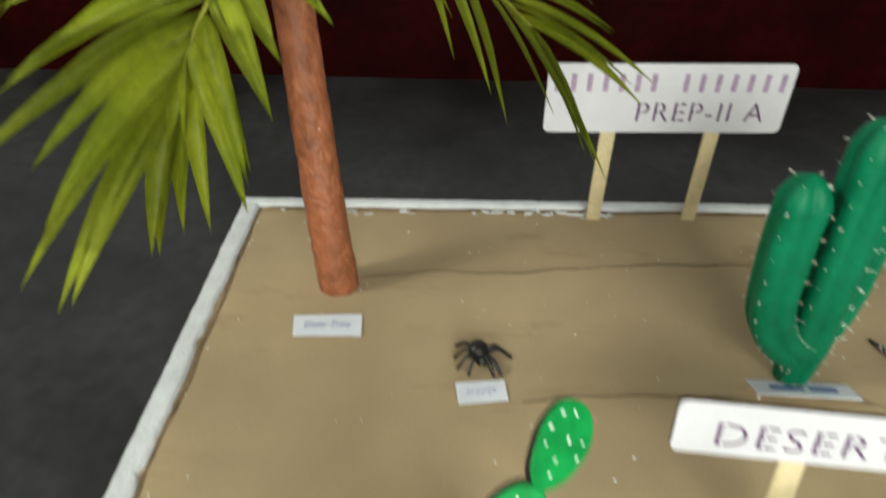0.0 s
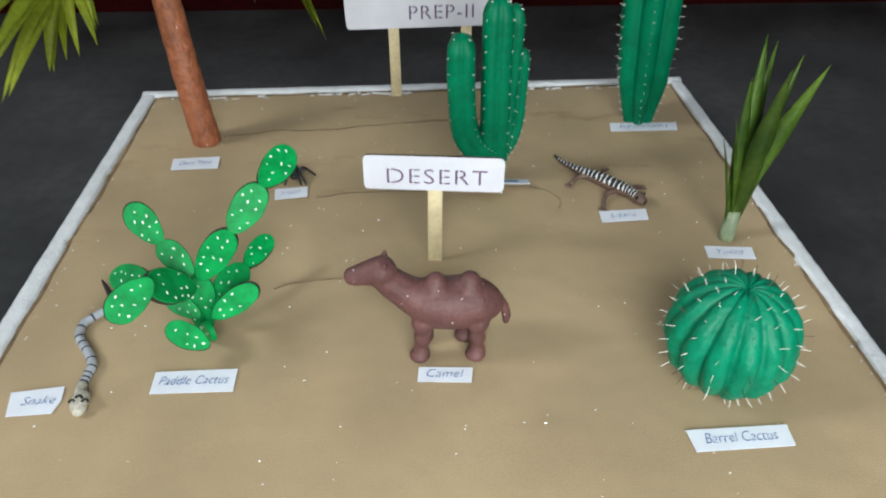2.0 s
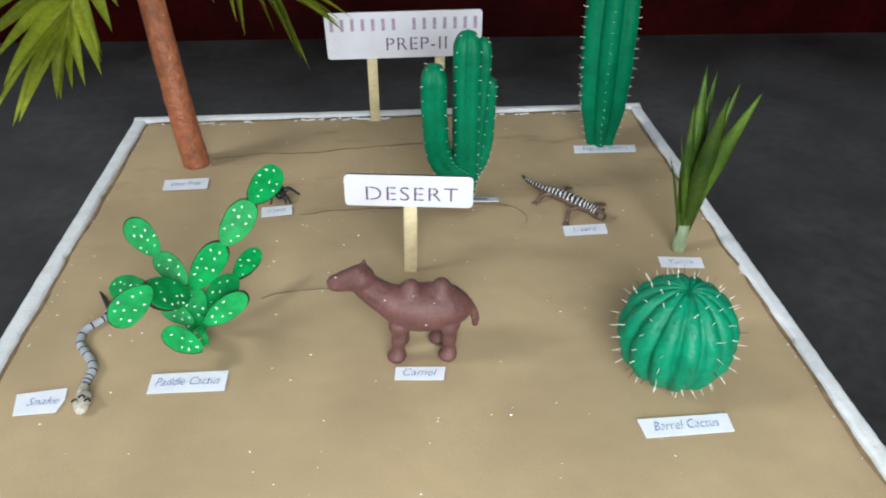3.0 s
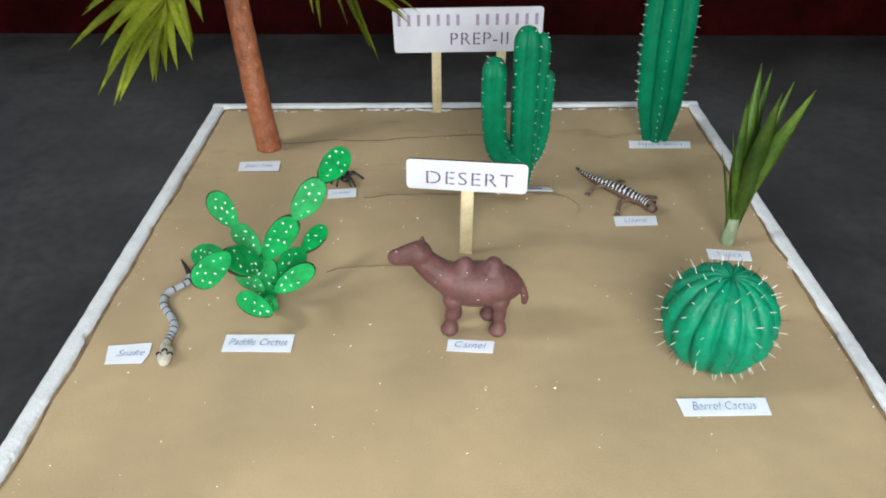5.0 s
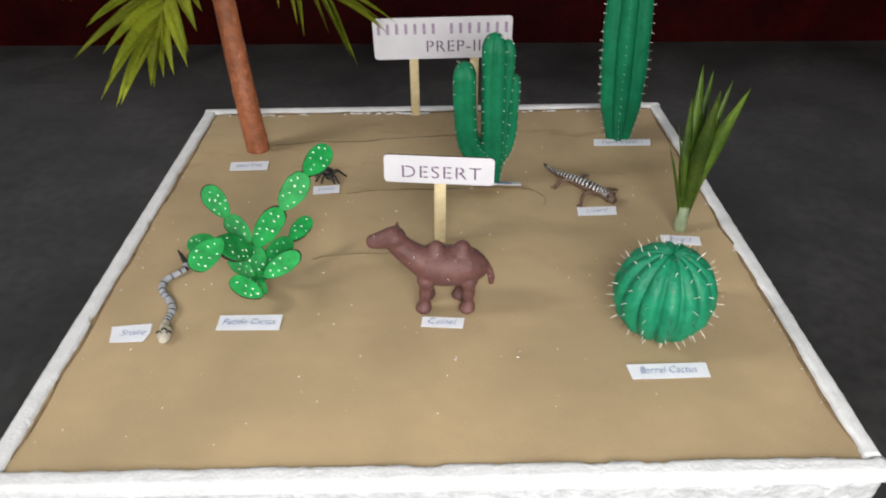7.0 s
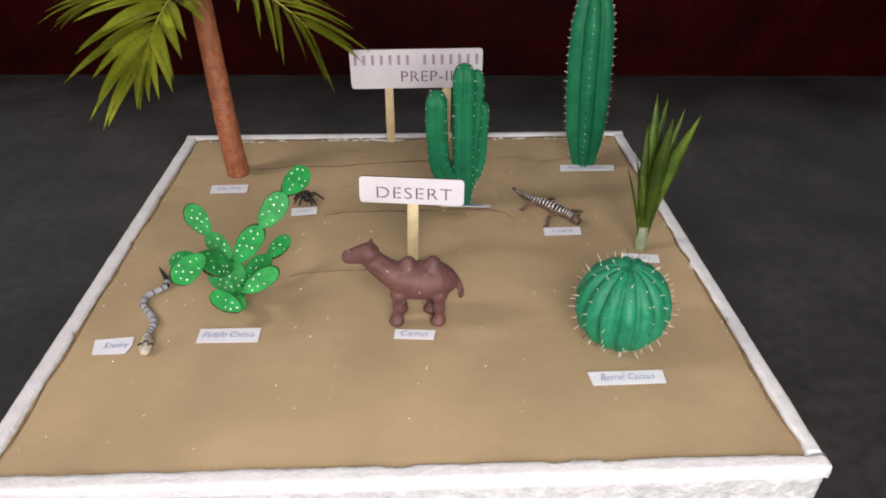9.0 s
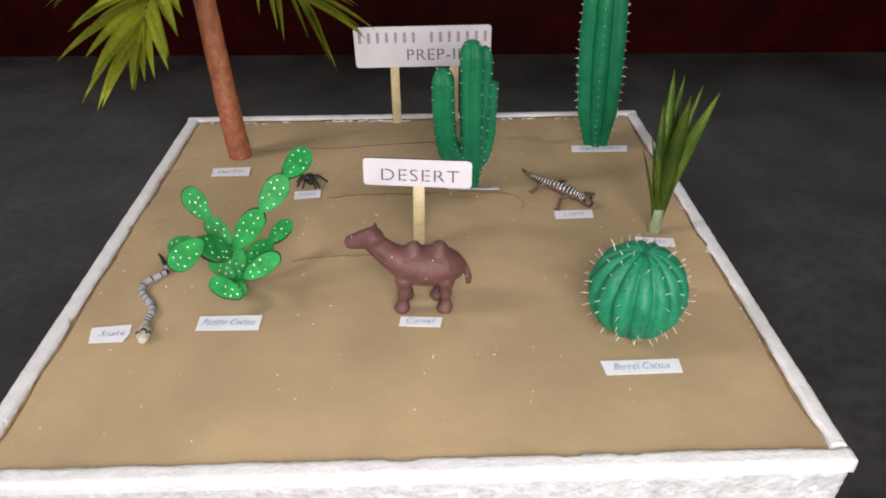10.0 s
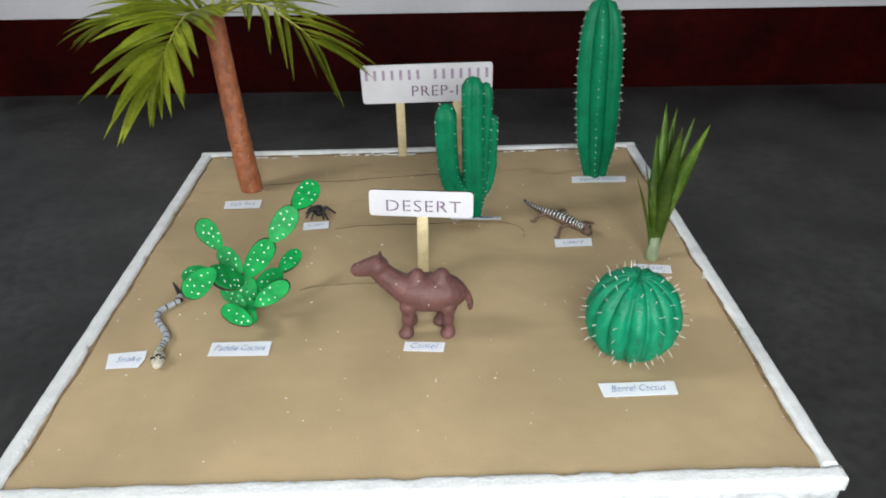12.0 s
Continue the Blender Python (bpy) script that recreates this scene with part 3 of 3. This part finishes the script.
def tall_cactus():
    base = tagged(empty("tall_cactus", (0.615, 0.571, SAND)), "tall ribbed green column cactus model with white spines", "cactus")
    spots = []

    def rad(f):
        keys = ((0, 0.0172), (0.08, 0.022), (0.22, 0.0300), (0.42, 0.0332), (0.62, 0.0335), (0.78, 0.0312), (0.9, 0.0250), (0.965, 0.0165), (1, 0.004))
        return float(np.interp(f, [k[0] for k in keys], [k[1] for k in keys]))

    bm = ribbed(bmesh.new(), [(0, 0, -0.004), (-0.004, 0, 0.06), (-0.008, 0, 0.13), (-0.011, 0, 0.20), (-0.0135, 0, 0.259)], rad, 6, 0.34, 48, 10, 0.035, 4, spots, step=2, turn=0.30)
    part("body", bm, M_CACTUS, base)
    spines("pale_spines", spots, base, 0.0052, 11, radius=0.00034)


tall_cactus()


def branched_cactus():
    base = tagged(empty("branched_cactus", (0.426, 0.452, SAND)), "branched green saguaro cactus model with thick upright arms", "cactus")
    spots = []

    def cap(r, low=0.75):
        return lambda f: r * (low + (1 - low) * min(1, f / 0.25)) * min(1.0, max(0.0003, (1 - f) * 13) ** 0.36)

    def arm(name, axis, r, ribs, rings, depth=0.2, low=0.75):
        bm = ribbed(bmesh.new(), axis, cap(r, low), ribs, depth, rings, 10, 0.035, len(axis), spots, step=4, turn=math.pi / 4)
        return part(name, bm, M_CACTUS, base)

    arm("stem", [(-0.001, 0, -0.004), (-0.002, 0, 0.05), (-0.003, 0.001, 0.12), (-0.003, 0.002, 0.195)], 0.0164, 4, 62, 0.30, 0.62)
    arm("side_stem", [(0.002, 0.002, -0.004), (0.007, 0.004, 0.05), (0.0105, 0.005, 0.12), (0.0130, 0.006, 0.186)], 0.0112, 4, 58, 0.28, 0.5)
    arm("arm", [(0.0, -0.001, 0.028), (-0.018, -0.002, 0.039), (-0.0322, -0.002, 0.062), (-0.0368, -0.002, 0.11), (-0.0372, -0.002, 0.163)], 0.0158, 4, 54, 0.28, 0.85)
    arm("arm", [(0.003, 0.003, 0.028), (0.013, 0.006, 0.042), (0.0195, 0.008, 0.068), (0.0208, 0.009, 0.11), (0.0215, 0.009, 0.143)], 0.0105, 4, 48, 0.28, 0.9)
    spines("pale_spines", spots, base, 0.0034, 21, radius=0.00032)


branched_cactus()


def paddle_cactus():
    foot = Vector((0.163, 0.240, SAND))
    base = tagged(empty("paddle_cactus", foot), "bright green paddle cactus model of flat cut ovals with white dots", "cactus")
    facing = (0.33, -0.74, 0.58)
    # lower end, upper end, half width, the way the painted face looks
    pads = [
        ((0.1630, 0.2420, 0.0560), (0.1640, 0.2600, 0.1060), 0.0120, facing),
        ((0.1660, 0.2540, 0.1060), (0.1970, 0.2640, 0.1460), 0.0130, facing),
        ((0.1965, 0.2635, 0.1440), (0.2228, 0.2825, 0.1750), 0.0132, facing),
        ((0.2218, 0.2815, 0.1735), (0.2436, 0.3130, 0.1885), 0.0126, (0.25, -0.80, 0.60)),
        ((0.1625, 0.2530, 0.1110), (0.1400, 0.2650, 0.1370), 0.0102, facing),
        ((0.1412, 0.2645, 0.1350), (0.1232, 0.2715, 0.1685), 0.0112, facing),
        ((0.1690, 0.2500, 0.0790), (0.1955, 0.2860, 0.0925), 0.0122, (0.20, -0.70, 0.68)),
        ((0.1945, 0.2850, 0.0905), (0.2128, 0.3165, 0.0985), 0.0098, (0.20, -0.60, 0.76)),
        ((0.1735, 0.2390, 0.0780), (0.2115, 0.2500, 0.1000), 0.0108, facing),
        ((0.1660, 0.2420, 0.1080), (0.1450, 0.2090, 0.1420), 0.0145, (0.34, -0.52, 0.78)),
        ((0.1515, 0.2095, 0.1472), (0.1265, 0.1815, 0.1352), 0.0126, (0.40, -0.72, 0.56)),
        ((0.1380, 0.2385, 0.1160), (0.0945, 0.2650, 0.1050), 0.0122, (0.30, -0.60, 0.74)),
        ((0.1630, 0.2420, 0.0760), (0.1380, 0.2500, 0.0950), 0.0085, facing),
        ((0.1780, 0.2060, 0.0790), (0.1480, 0.2130, 0.0965), 0.0100, (0.30, -0.60, 0.74)),
        ((0.1620, 0.2430, 0.0600), (0.1775, 0.2200, 0.0800), 0.0088, facing),
    ]
    rng = random.Random(8)
    for n, (low, high, b, face) in enumerate(pads):
        low, high = Vector(low), Vector(high)
        up = (high - low).normalized()
        right = up.cross(Vector(face)).normalized()
        q = Matrix((right, up, right.cross(up))).transposed().to_4x4()
        m = Matrix.Translation((low + high) / 2 - foot) @ q
        a = (high - low).length / 2
        b *= 0.94
        bm, t, seg = bmesh.new(), 0.0046, 36
        rim = []
        for k in range(seg):
            g = 2 * math.pi * k / seg
            y = math.cos(g)
            x = math.sin(g) * (1 + 0.20 * y) * (1 + 0.022 * math.sin(3 * g + n) + 0.012 * math.sin(7 * g + 2 * n))
            rim.append((b * x, a * y))
        front = [bm.verts.new((x * 0.95, y * 0.97, t / 2)) for x, y in rim]
        edge = [bm.verts.new((x, y, t / 2 - 0.0007)) for x, y in rim]
        back = [bm.verts.new((x * 1.02, y * 1.02, -t / 2)) for x, y in rim]
        bm.faces.new(front[::-1])
        bm.faces.new(back)
        for k in range(seg):
            j = (k + 1) % seg
            bm.faces.new((front[k], front[j], edge[j], edge[k]))
            bm.faces.new((edge[k], edge[j], back[j], back[k])).material_index = 0 if low.z < 0.077 else 1
        bmesh.ops.recalc_face_normals(bm, faces=bm.faces)
        pad = part("paddle", bm, (M_PADDLE, M_BURNT), base, smooth=False)
        pad.matrix_local = m
        dots = bmesh.new()
        placed = []
        for _ in range(400):
            u, v = rng.uniform(-0.75, 0.75), rng.uniform(-0.82, 0.82)
            if u * u + v * v < 0.62 and all(math.hypot((u - p) * b, (v - s) * a) > 0.0056 for p, s in placed):
                placed.append((u, v))
            if len(placed) >= (9 if b > 0.0105 else 6):
                break
        for u, v in placed:
            bmesh.ops.create_uvsphere(dots, u_segments=8, v_segments=5, radius=1.0, matrix=Matrix.Translation((u * b, v * a, t / 2)) @ Matrix.Rotation(rng.uniform(0, 3), 4, "Z") @ Matrix.Diagonal((rng.uniform(0.0007, 0.0016), rng.uniform(0.0005, 0.0009), 0.0005, 1)))
        tagged(part("white_dots", dots, M_DOT, pad), kind="stuff")


paddle_cactus()


# ---------------------------------------------------------------- palm
def leaf_blade(bm, a, b, width, droop, fold, seed, n=9, bend=0.0):
    """A narrow pointed blade from a to b with a midrib fold; droop bows it upwards in the middle."""
    a, b = Vector(a), Vector(b)
    d = (b - a).normalized()
    side = d.cross(Vector((0, 0, 1))).normalized()
    ca, sa = math.cos(bend), math.sin(bend)
    nrm = side.cross(d)
    side = side * ca + nrm * sa
    nrm = side.cross(d)
    rows = []
    for i in range(n):
        f = i / (n - 1)
        p = a.lerp(b, f) + Vector((0, 0, droop * 4 * f * (1 - f)))
        w = width * (0.35 + 0.65 * min(1, f / 0.25)) * min(1.0, (1 - f) / 0.45) ** 0.8 / 2
        w = max(w, 0.00015)
        rows.append([bm.verts.new(p + side * w * s + nrm * fold * w * abs(s) * 1.0) for s in (-1, 0, 1)])
    for r, q in zip(rows, rows[1:]):
        for k in range(2):
            bm.faces.new((r[k], r[k + 1], q[k + 1], q[k]))
    r = bmesh.ops.solidify(bm, geom=list(bm.faces), thickness=0.0004)
    return bm


def palm_tree():
    foot = Vector((0.1035, 0.549, SAND))
    base = tagged(empty("palm_tree", foot), "model date palm with an orange-brown trunk and real green fronds", "palm tree")
    axis = [(0, 0, -0.004), (-0.0055, 0.008, 0.05), (-0.0125, 0.022, 0.12), (-0.0185, 0.036, 0.185), (-0.0225, 0.045, 0.228), (-0.0235, 0.047, 0.240)]
    bm = bmesh.new()
    pts = curve_points(axis, 60)
    rad = [0.0158 - 0.0026 * i / 59 + 0.0006 * noise.noise(Vector((0, 0, i * 0.5))) + 0.0005 * noise.noise(Vector((3, 0, i * 0.17))) for i in range(60)]
    rad[-1], rad[-2] = 0.006, 0.0105
    tube(bm, pts, rad, 28)
    for v in bm.verts:
        k = 0.0011 * noise.noise(v.co * 120) + 0.0006 * noise.noise(v.co * 330)
        v.co += Vector((v.co.x, v.co.y, 0)).normalized() * k
    part("trunk", bm, M_TRUNK, base, "lumpy orange-brown clay trunk")
    crown = Vector((-0.0232, 0.046, 0.234))
    rng = random.Random(12)

    def frond(path, n, length, width, hang, spread_tip, first=0.25, bend=0.4):
        """A feather leaf: a thin midrib and paired leaflets; hang: how far the leaflets fall below their line."""
        spine = curve_points([crown, *[Vector(p) - foot for p in path]], 40)
        bm = bmesh.new()
        tube(bm, spine, [0.0024 * (1 - 0.75 * i / 39) for i in range(40)], 7)
        stem = part("frond", bm, M_RACHIS, base)
        for i in range(n):
            f = first + (1 - first) * i / (n - 1)
            k = min(38, int(f * 39))
            p = spine[k]
            d = (spine[k + 1] - spine[max(0, k - 1)]).normalized()
            lateral = d.cross(Vector((0, 0, 1))).normalized()
            for s in (-1, 1):
                ang = radians(62 - spread_tip * f + rng.uniform(-7, 7))
                way = d * math.cos(ang) + lateral * s * math.sin(ang)
                l = length * (0.75 + 0.5 * math.sin(math.pi * min(1, f * 0.9))) * rng.uniform(0.85, 1.12) * (0.82 if s < 0 else 1.0)
                tip = p + way * l + Vector((0, 0, -hang * l * rng.uniform(0.7, 1.25)))
                lb = leaf_blade(bmesh.new(), p, tip, width * rng.uniform(0.85, 1.15), l * 0.06, 0.35, i, 9, s * bend * rng.uniform(0.4, 1.4))
                part("leaflet", lb, M_LEAF, stem)

    # Towards the front, the front right, and shorter ones to the west, behind and above.
    frond([(0.0770, 0.545, 0.316), (0.0745, 0.490, 0.320), (0.0700, 0.430, 0.303), (0.0670, 0.392, 0.282)], 21, 0.100, 0.0104, 0.0, 52, 0.14)
    frond([(0.125, 0.570, 0.318), (0.165, 0.546, 0.320), (0.208, 0.512, 0.303), (0.232, 0.494, 0.287)], 14, 0.100, 0.0066, 0.12, 42, 0.08)
    frond([(0.050, 0.590, 0.312), (0.015, 0.575, 0.316), (-0.025, 0.560, 0.308), (-0.040, 0.555, 0.302)], 12, 0.085, 0.008, 0.04, 42, 0.1)
    frond([(0.105, 0.635, 0.315), (0.135, 0.665, 0.312), (0.155, 0.695, 0.290)], 9, 0.075, 0.006, 0.3, 40, 0.1)
    frond([(0.085, 0.605, 0.345), (0.095, 0.610, 0.385), (0.110, 0.600, 0.415)], 11, 0.08, 0.008, 0.05, 40, 0.06)


palm_tree()


# ---------------------------------------------------------------- yucca
def yucca():
    foot = Vector((0.636, 0.337, SAND))
    base = tagged(empty("yucca_plant", foot), "yucca of upright pointed green leaves stuck in the sand", "plant")
    bm = bmesh.new()
    tube(bm, [(0, 0, -0.004), (0, 0, 0.006), (0.0005, 0.001, 0.016), (0.001, 0.002, 0.03)], [0.0068, 0.0075, 0.007, 0.006], 16)
    part("leaf_base", bm, M_YBASE, base, "pale bundled leaf base")
    tips = [((0.636, 0.372, 0.247), 0.0090, 0.15), ((0.654, 0.385, 0.236), 0.0085, 0.3), ((0.667, 0.362, 0.233), 0.0065, -0.2), ((0.645, 0.335, 0.233), 0.0095, -0.25),
            ((0.675, 0.335, 0.236), 0.0090, -0.35), ((0.627, 0.360, 0.215), 0.0085, 0.3), ((0.609, 0.335, 0.196), 0.0040, 0.8), ((0.601, 0.330, 0.177), 0.0035, 0.8),
            ((0.650, 0.380, 0.222), 0.0080, 0.0), ((0.662, 0.350, 0.190), 0.0060, -0.6)]
    for n, (tip, w, bend) in enumerate(tips):
        t = Vector(tip) - foot
        bm = bmesh.new()
        side = Vector((math.cos(bend), math.sin(bend), 0))
        rows = []
        for i in range(14):
            f = i / 13
            p = Vector((0.003 * math.cos(n * 2.1), 0.003 * math.sin(n * 2.1), 0.008)).lerp(t, f)
            out = Vector((t.x, t.y, 0)) * (-0.12 * math.sin(math.pi * f))
            wd = w * (0.42 + 0.58 * min(1, f / 0.5)) * min(1, (1 - f) / 0.42) ** 0.8
            wd = max(wd, 0.0002)
            nn = side.cross(t.normalized())
            rows.append([bm.verts.new(p + out + side * wd * s - nn * abs(s) * wd * 0.45) for s in (-1, -0.5, 0, 0.5, 1)])
        for r, q in zip(rows, rows[1:]):
            for k in range(4):
                bm.faces.new((r[k], r[k + 1], q[k + 1], q[k]))
        bmesh.ops.solidify(bm, geom=list(bm.faces), thickness=0.0005)
        part("leaf", bm, M_YUCCA, base)


yucca()


# ---------------------------------------------------------------- animals, each one plain figure
def camel():
    """A two-humped clay camel with its head to the west; local x along the body, z up from the sand."""
    bm = bmesh.new()
    X, Y, Z = 0.362, 0.212, SAND

    def at(x, z, y=0.0):
        return (x - X, y, z - Z)

    def chain(pts, n, seg=14):
        path = curve_points([p[:3] for p in pts], n)
        rad = np.interp(np.linspace(0, 1, n), np.linspace(0, 1, len(pts)), [p[3] for p in pts])
        for p, r in zip(path, rad):
            ball(bm, p, float(r), seg)

    chain([(*at(0.347, 0.112), 0.0185), (*at(0.358, 0.110), 0.0208), (*at(0.370, 0.110), 0.0208), (*at(0.381, 0.110), 0.0190), (*at(0.389, 0.109), 0.0145)], 26, 18)
    chain([(*at(0.350, 0.121), 0.013), (*at(0.3525, 0.1305), 0.0082)], 4)
    chain([(*at(0.377, 0.121), 0.013), (*at(0.3775, 0.1305), 0.0082)], 4)
    chain([(*at(0.345, 0.112), 0.017), (*at(0.332, 0.121), 0.0135), (*at(0.321, 0.131), 0.0118), (*at(0.313, 0.1405), 0.0105)], 20)
    chain([(*at(0.313, 0.144), 0.0115), (*at(0.304, 0.1425), 0.0095), (*at(0.296, 0.1405), 0.0078), (*at(0.2925, 0.140), 0.0072)], 12)
    for s in (-1, 1):
        chain([(*at(0.315, 0.150, s * 0.006), 0.003), (*at(0.316, 0.1555, s * 0.0075), 0.0018)], 4, 8)
    for x, y in ((0.342, -0.0095), (0.346, 0.0115), (0.3835, -0.0105), (0.3765, 0.0105)):
        fx = x - (0.002 if x < 0.36 else 0.0)
        chain([(*at(x, 0.099, y), 0.0092), (*at(x, 0.090, y), 0.0062), (*at(x - 0.0006, 0.0825, y), 0.0072), (*at(fx, 0.075, y), 0.0046), (*at(fx, 0.067, y), 0.0070)], 16)
        ball(bm, at(fx - 0.0012, 0.0645, y - 0.001), (0.0084, 0.0082, 0.0058))
    chain([(*at(0.396, 0.115), 0.006), (*at(0.403, 0.106), 0.0042), (*at(0.4065, 0.095), 0.0040), (*at(0.4065, 0.088), 0.0030)], 8, 10)
    ob = part("camel_figure", bm, M_CLAY)
    ob.location = (X, Y, Z + 0.0002)
    remeshed(ob, 0.0012, 4)
    tagged(ob, "brown clay camel figure with two humps standing on the sand", "camel")
    return ob


camel()


def snake():
    bm = bmesh.new()
    line = [(0.079, 0.272, 0.0044), (0.071, 0.263, 0.0046), (0.0635, 0.253, 0.005), (0.0642, 0.239, 0.0052), (0.072, 0.227, 0.0052),
            (0.080, 0.2165, 0.0054), (0.0850, 0.206, 0.0052), (0.0845, 0.196, 0.0048), (0.0835, 0.186, 0.0044)]
    path = curve_points([(x, y, r) for x, y, r in line], 130)
    rings = tube(bm, [(p.x - 0.08, p.y - 0.21, p.z * 0.72) for p in path], [p.z * 0.72 for p in path], 14)
    bm.faces.ensure_lookup_table()
    for i in range(129):
        f = i / 129
        if any(abs(f - c) < 0.008 for c in (0.06, 0.17, 0.30, 0.40, 0.47, 0.55, 0.68, 0.77, 0.85, 0.90, 0.95)):
            for k in range(14):
                bm.faces[i * 14 + k].material_index = 1
    n0 = len(bm.faces)
    tail = curve_points([(0.079, 0.272, 0.0044), (0.0775, 0.281, 0.0046), (0.070, 0.293, 0.0060), (0.064, 0.301, 0.0085)], 24)
    tube(bm, [(p.x - 0.08, p.y - 0.21, p.z) for p in tail], [0.0040 * (1 - 0.80 * (i / 23) ** 1.3) for i in range(24)], 12)
    bm.faces.ensure_lookup_table()
    for f in bm.faces[n0 + 12 * 6:]:
        f.material_index = 1
    n1 = len(bm.faces)
    for c, r in (((0.0850, 0.1810, 0.0044), (0.0042, 0.0080, 0.0040)), ((0.0885, 0.1700, 0.0052), (0.0066, 0.0105, 0.0052)), ((0.0898, 0.1635, 0.0046), (0.0054, 0.0058, 0.0042))):
        ball(bm, (c[0] - 0.08, c[1] - 0.21, c[2]), r, 18)
    bm.faces.ensure_lookup_table()
    for f in bm.faces[n1:]:
        f.material_index = 2
    n2 = len(bm.faces)
    for cx, cy, cz in ((0.0850, 0.1655, 0.0078), (0.0945, 0.1655, 0.0078), (0.0897, 0.1680, 0.0095)):
        arc = [(cx - 0.08 + 0.0022 * math.cos(a), cy - 0.21 + 0.0028 * math.sin(a), cz + 0.0016) for a in np.linspace(0.1, 3.0, 8)]
        tube(bm, arc, 0.0009, 6)
    bm.faces.ensure_lookup_table()
    for f in bm.faces[n2:]:
        f.material_index = 1
    ob = part("snake_figure", bm, (M_SNAKE, M_BLACK, M_SNAKE_HEAD))
    ob.location = (0.08, 0.21, SAND)
    tagged(ob, "grey toy snake with black bands and a cream head", "snake")


snake()


def lizard():
    bm = bmesh.new()
    O = Vector((0.535, 0.435, 0))
    spine = [(0.4985, 0.489, 0.003, 0.0013), (0.5035, 0.475, 0.004, 0.0024), (0.511, 0.463, 0.005, 0.0035), (0.520, 0.450, 0.0065, 0.0048), (0.530, 0.438, 0.008, 0.0064),
             (0.541, 0.426, 0.0085, 0.0074), (0.552, 0.413, 0.009, 0.0072), (0.560, 0.405, 0.0085, 0.0056), (0.566, 0.396, 0.008, 0.0066), (0.5705, 0.389, 0.007, 0.0044)]
    n = 120
    path = curve_points([s[:3] for s in spine], n)
    rad = np.interp(np.linspace(0, 1, n), np.linspace(0, 1, len(spine)), [s[3] for s in spine])
    tube(bm, [p - O for p in path], [float(r) for r in rad], 18)
    bm.normal_update()
    bm.faces.ensure_lookup_table()
    for i in range(n - 1):
        f = i / (n - 1)
        for k in range(18):
            face = bm.faces[i * 18 + k]
            top = face.normal.z > 0.25
            if top and 0.05 < f < 0.86:
                face.material_index = 1 if (f * 27 + 0.35 * face.normal.x) % 1.0 < 0.70 else 2
            if f <= 0.05:
                face.material_index = 1
    n1 = len(bm.faces)
    legs = (((0.529, 0.438), (0.516, 0.441), (0.505, 0.4325)), ((0.532, 0.436), (0.541, 0.449), (0.547, 0.4575)),
            ((0.552, 0.412), (0.537, 0.407), (0.530, 0.391)), ((0.557, 0.409), (0.569, 0.418), (0.577, 0.4225)))
    for a, b, c in legs:
        pts = curve_points([(*a, 0.007), (*b, 0.006), (*c, 0.0022)], 12)
        tube(bm, [p - O for p in pts], [0.0031 - 0.0011 * i / 11 for i in range(12)], 10)
        d = (Vector((*c, 0)) - Vector((*b, 0))).normalized()
        for turn in (-0.7, -0.25, 0.25, 0.7):
            e = Matrix.Rotation(turn, 3, "Z") @ d
            p = Vector((*c, 0.0018)) - O
            tube(bm, [p, p + e * 0.0062], [0.0013, 0.0006], 6)
    n2 = len(bm.faces)
    for s in (-1, 1):
        ball(bm, Vector((0.567 + s * 0.0048, 0.3945 + s * 0.0032, 0.0118)) - O, 0.0018, 10)
    bm.faces.ensure_lookup_table()
    for f in bm.faces[n2:]:
        f.material_index = 1
    ob = part("lizard_figure", bm, (M_LIZARD, M_BLACK, M_STRIPE))
    ob.location = O + Vector((0, 0, SAND))
    tagged(ob, "brown toy lizard with black and white back stripes on the sand", "lizard")


lizard()


def insect():
    bm = bmesh.new()
    ball(bm, (-0.001, 0.004, 0.0068), (0.0075, 0.0082, 0.0062), 16)
    ball(bm, (0.001, -0.005, 0.0058), (0.0048, 0.0050, 0.0040), 14)
    for x, y in ((-0.018, 0.016), (0.0245, 0.003), (0.016, -0.019), (-0.0175, -0.012), (-0.0195, 0.002), (0.010, -0.020), (0.019, 0.011), (-0.009, -0.019)):
        pts = curve_points([(x * 0.15, y * 0.13, 0.006), (x * 0.52, y * 0.47, 0.0095), (x * 0.92, y * 0.82, 0.0010)], 10)
        tube(bm, pts, [0.0019 - 0.0008 * i / 9 for i in range(10)], 8)
    ob = part("insect_figure", bm, M_BLACK)
    ob.location = (0.2125, 0.466, SAND)
    tagged(ob, "small black plastic spider-like insect on the sand", "insect")


insect()
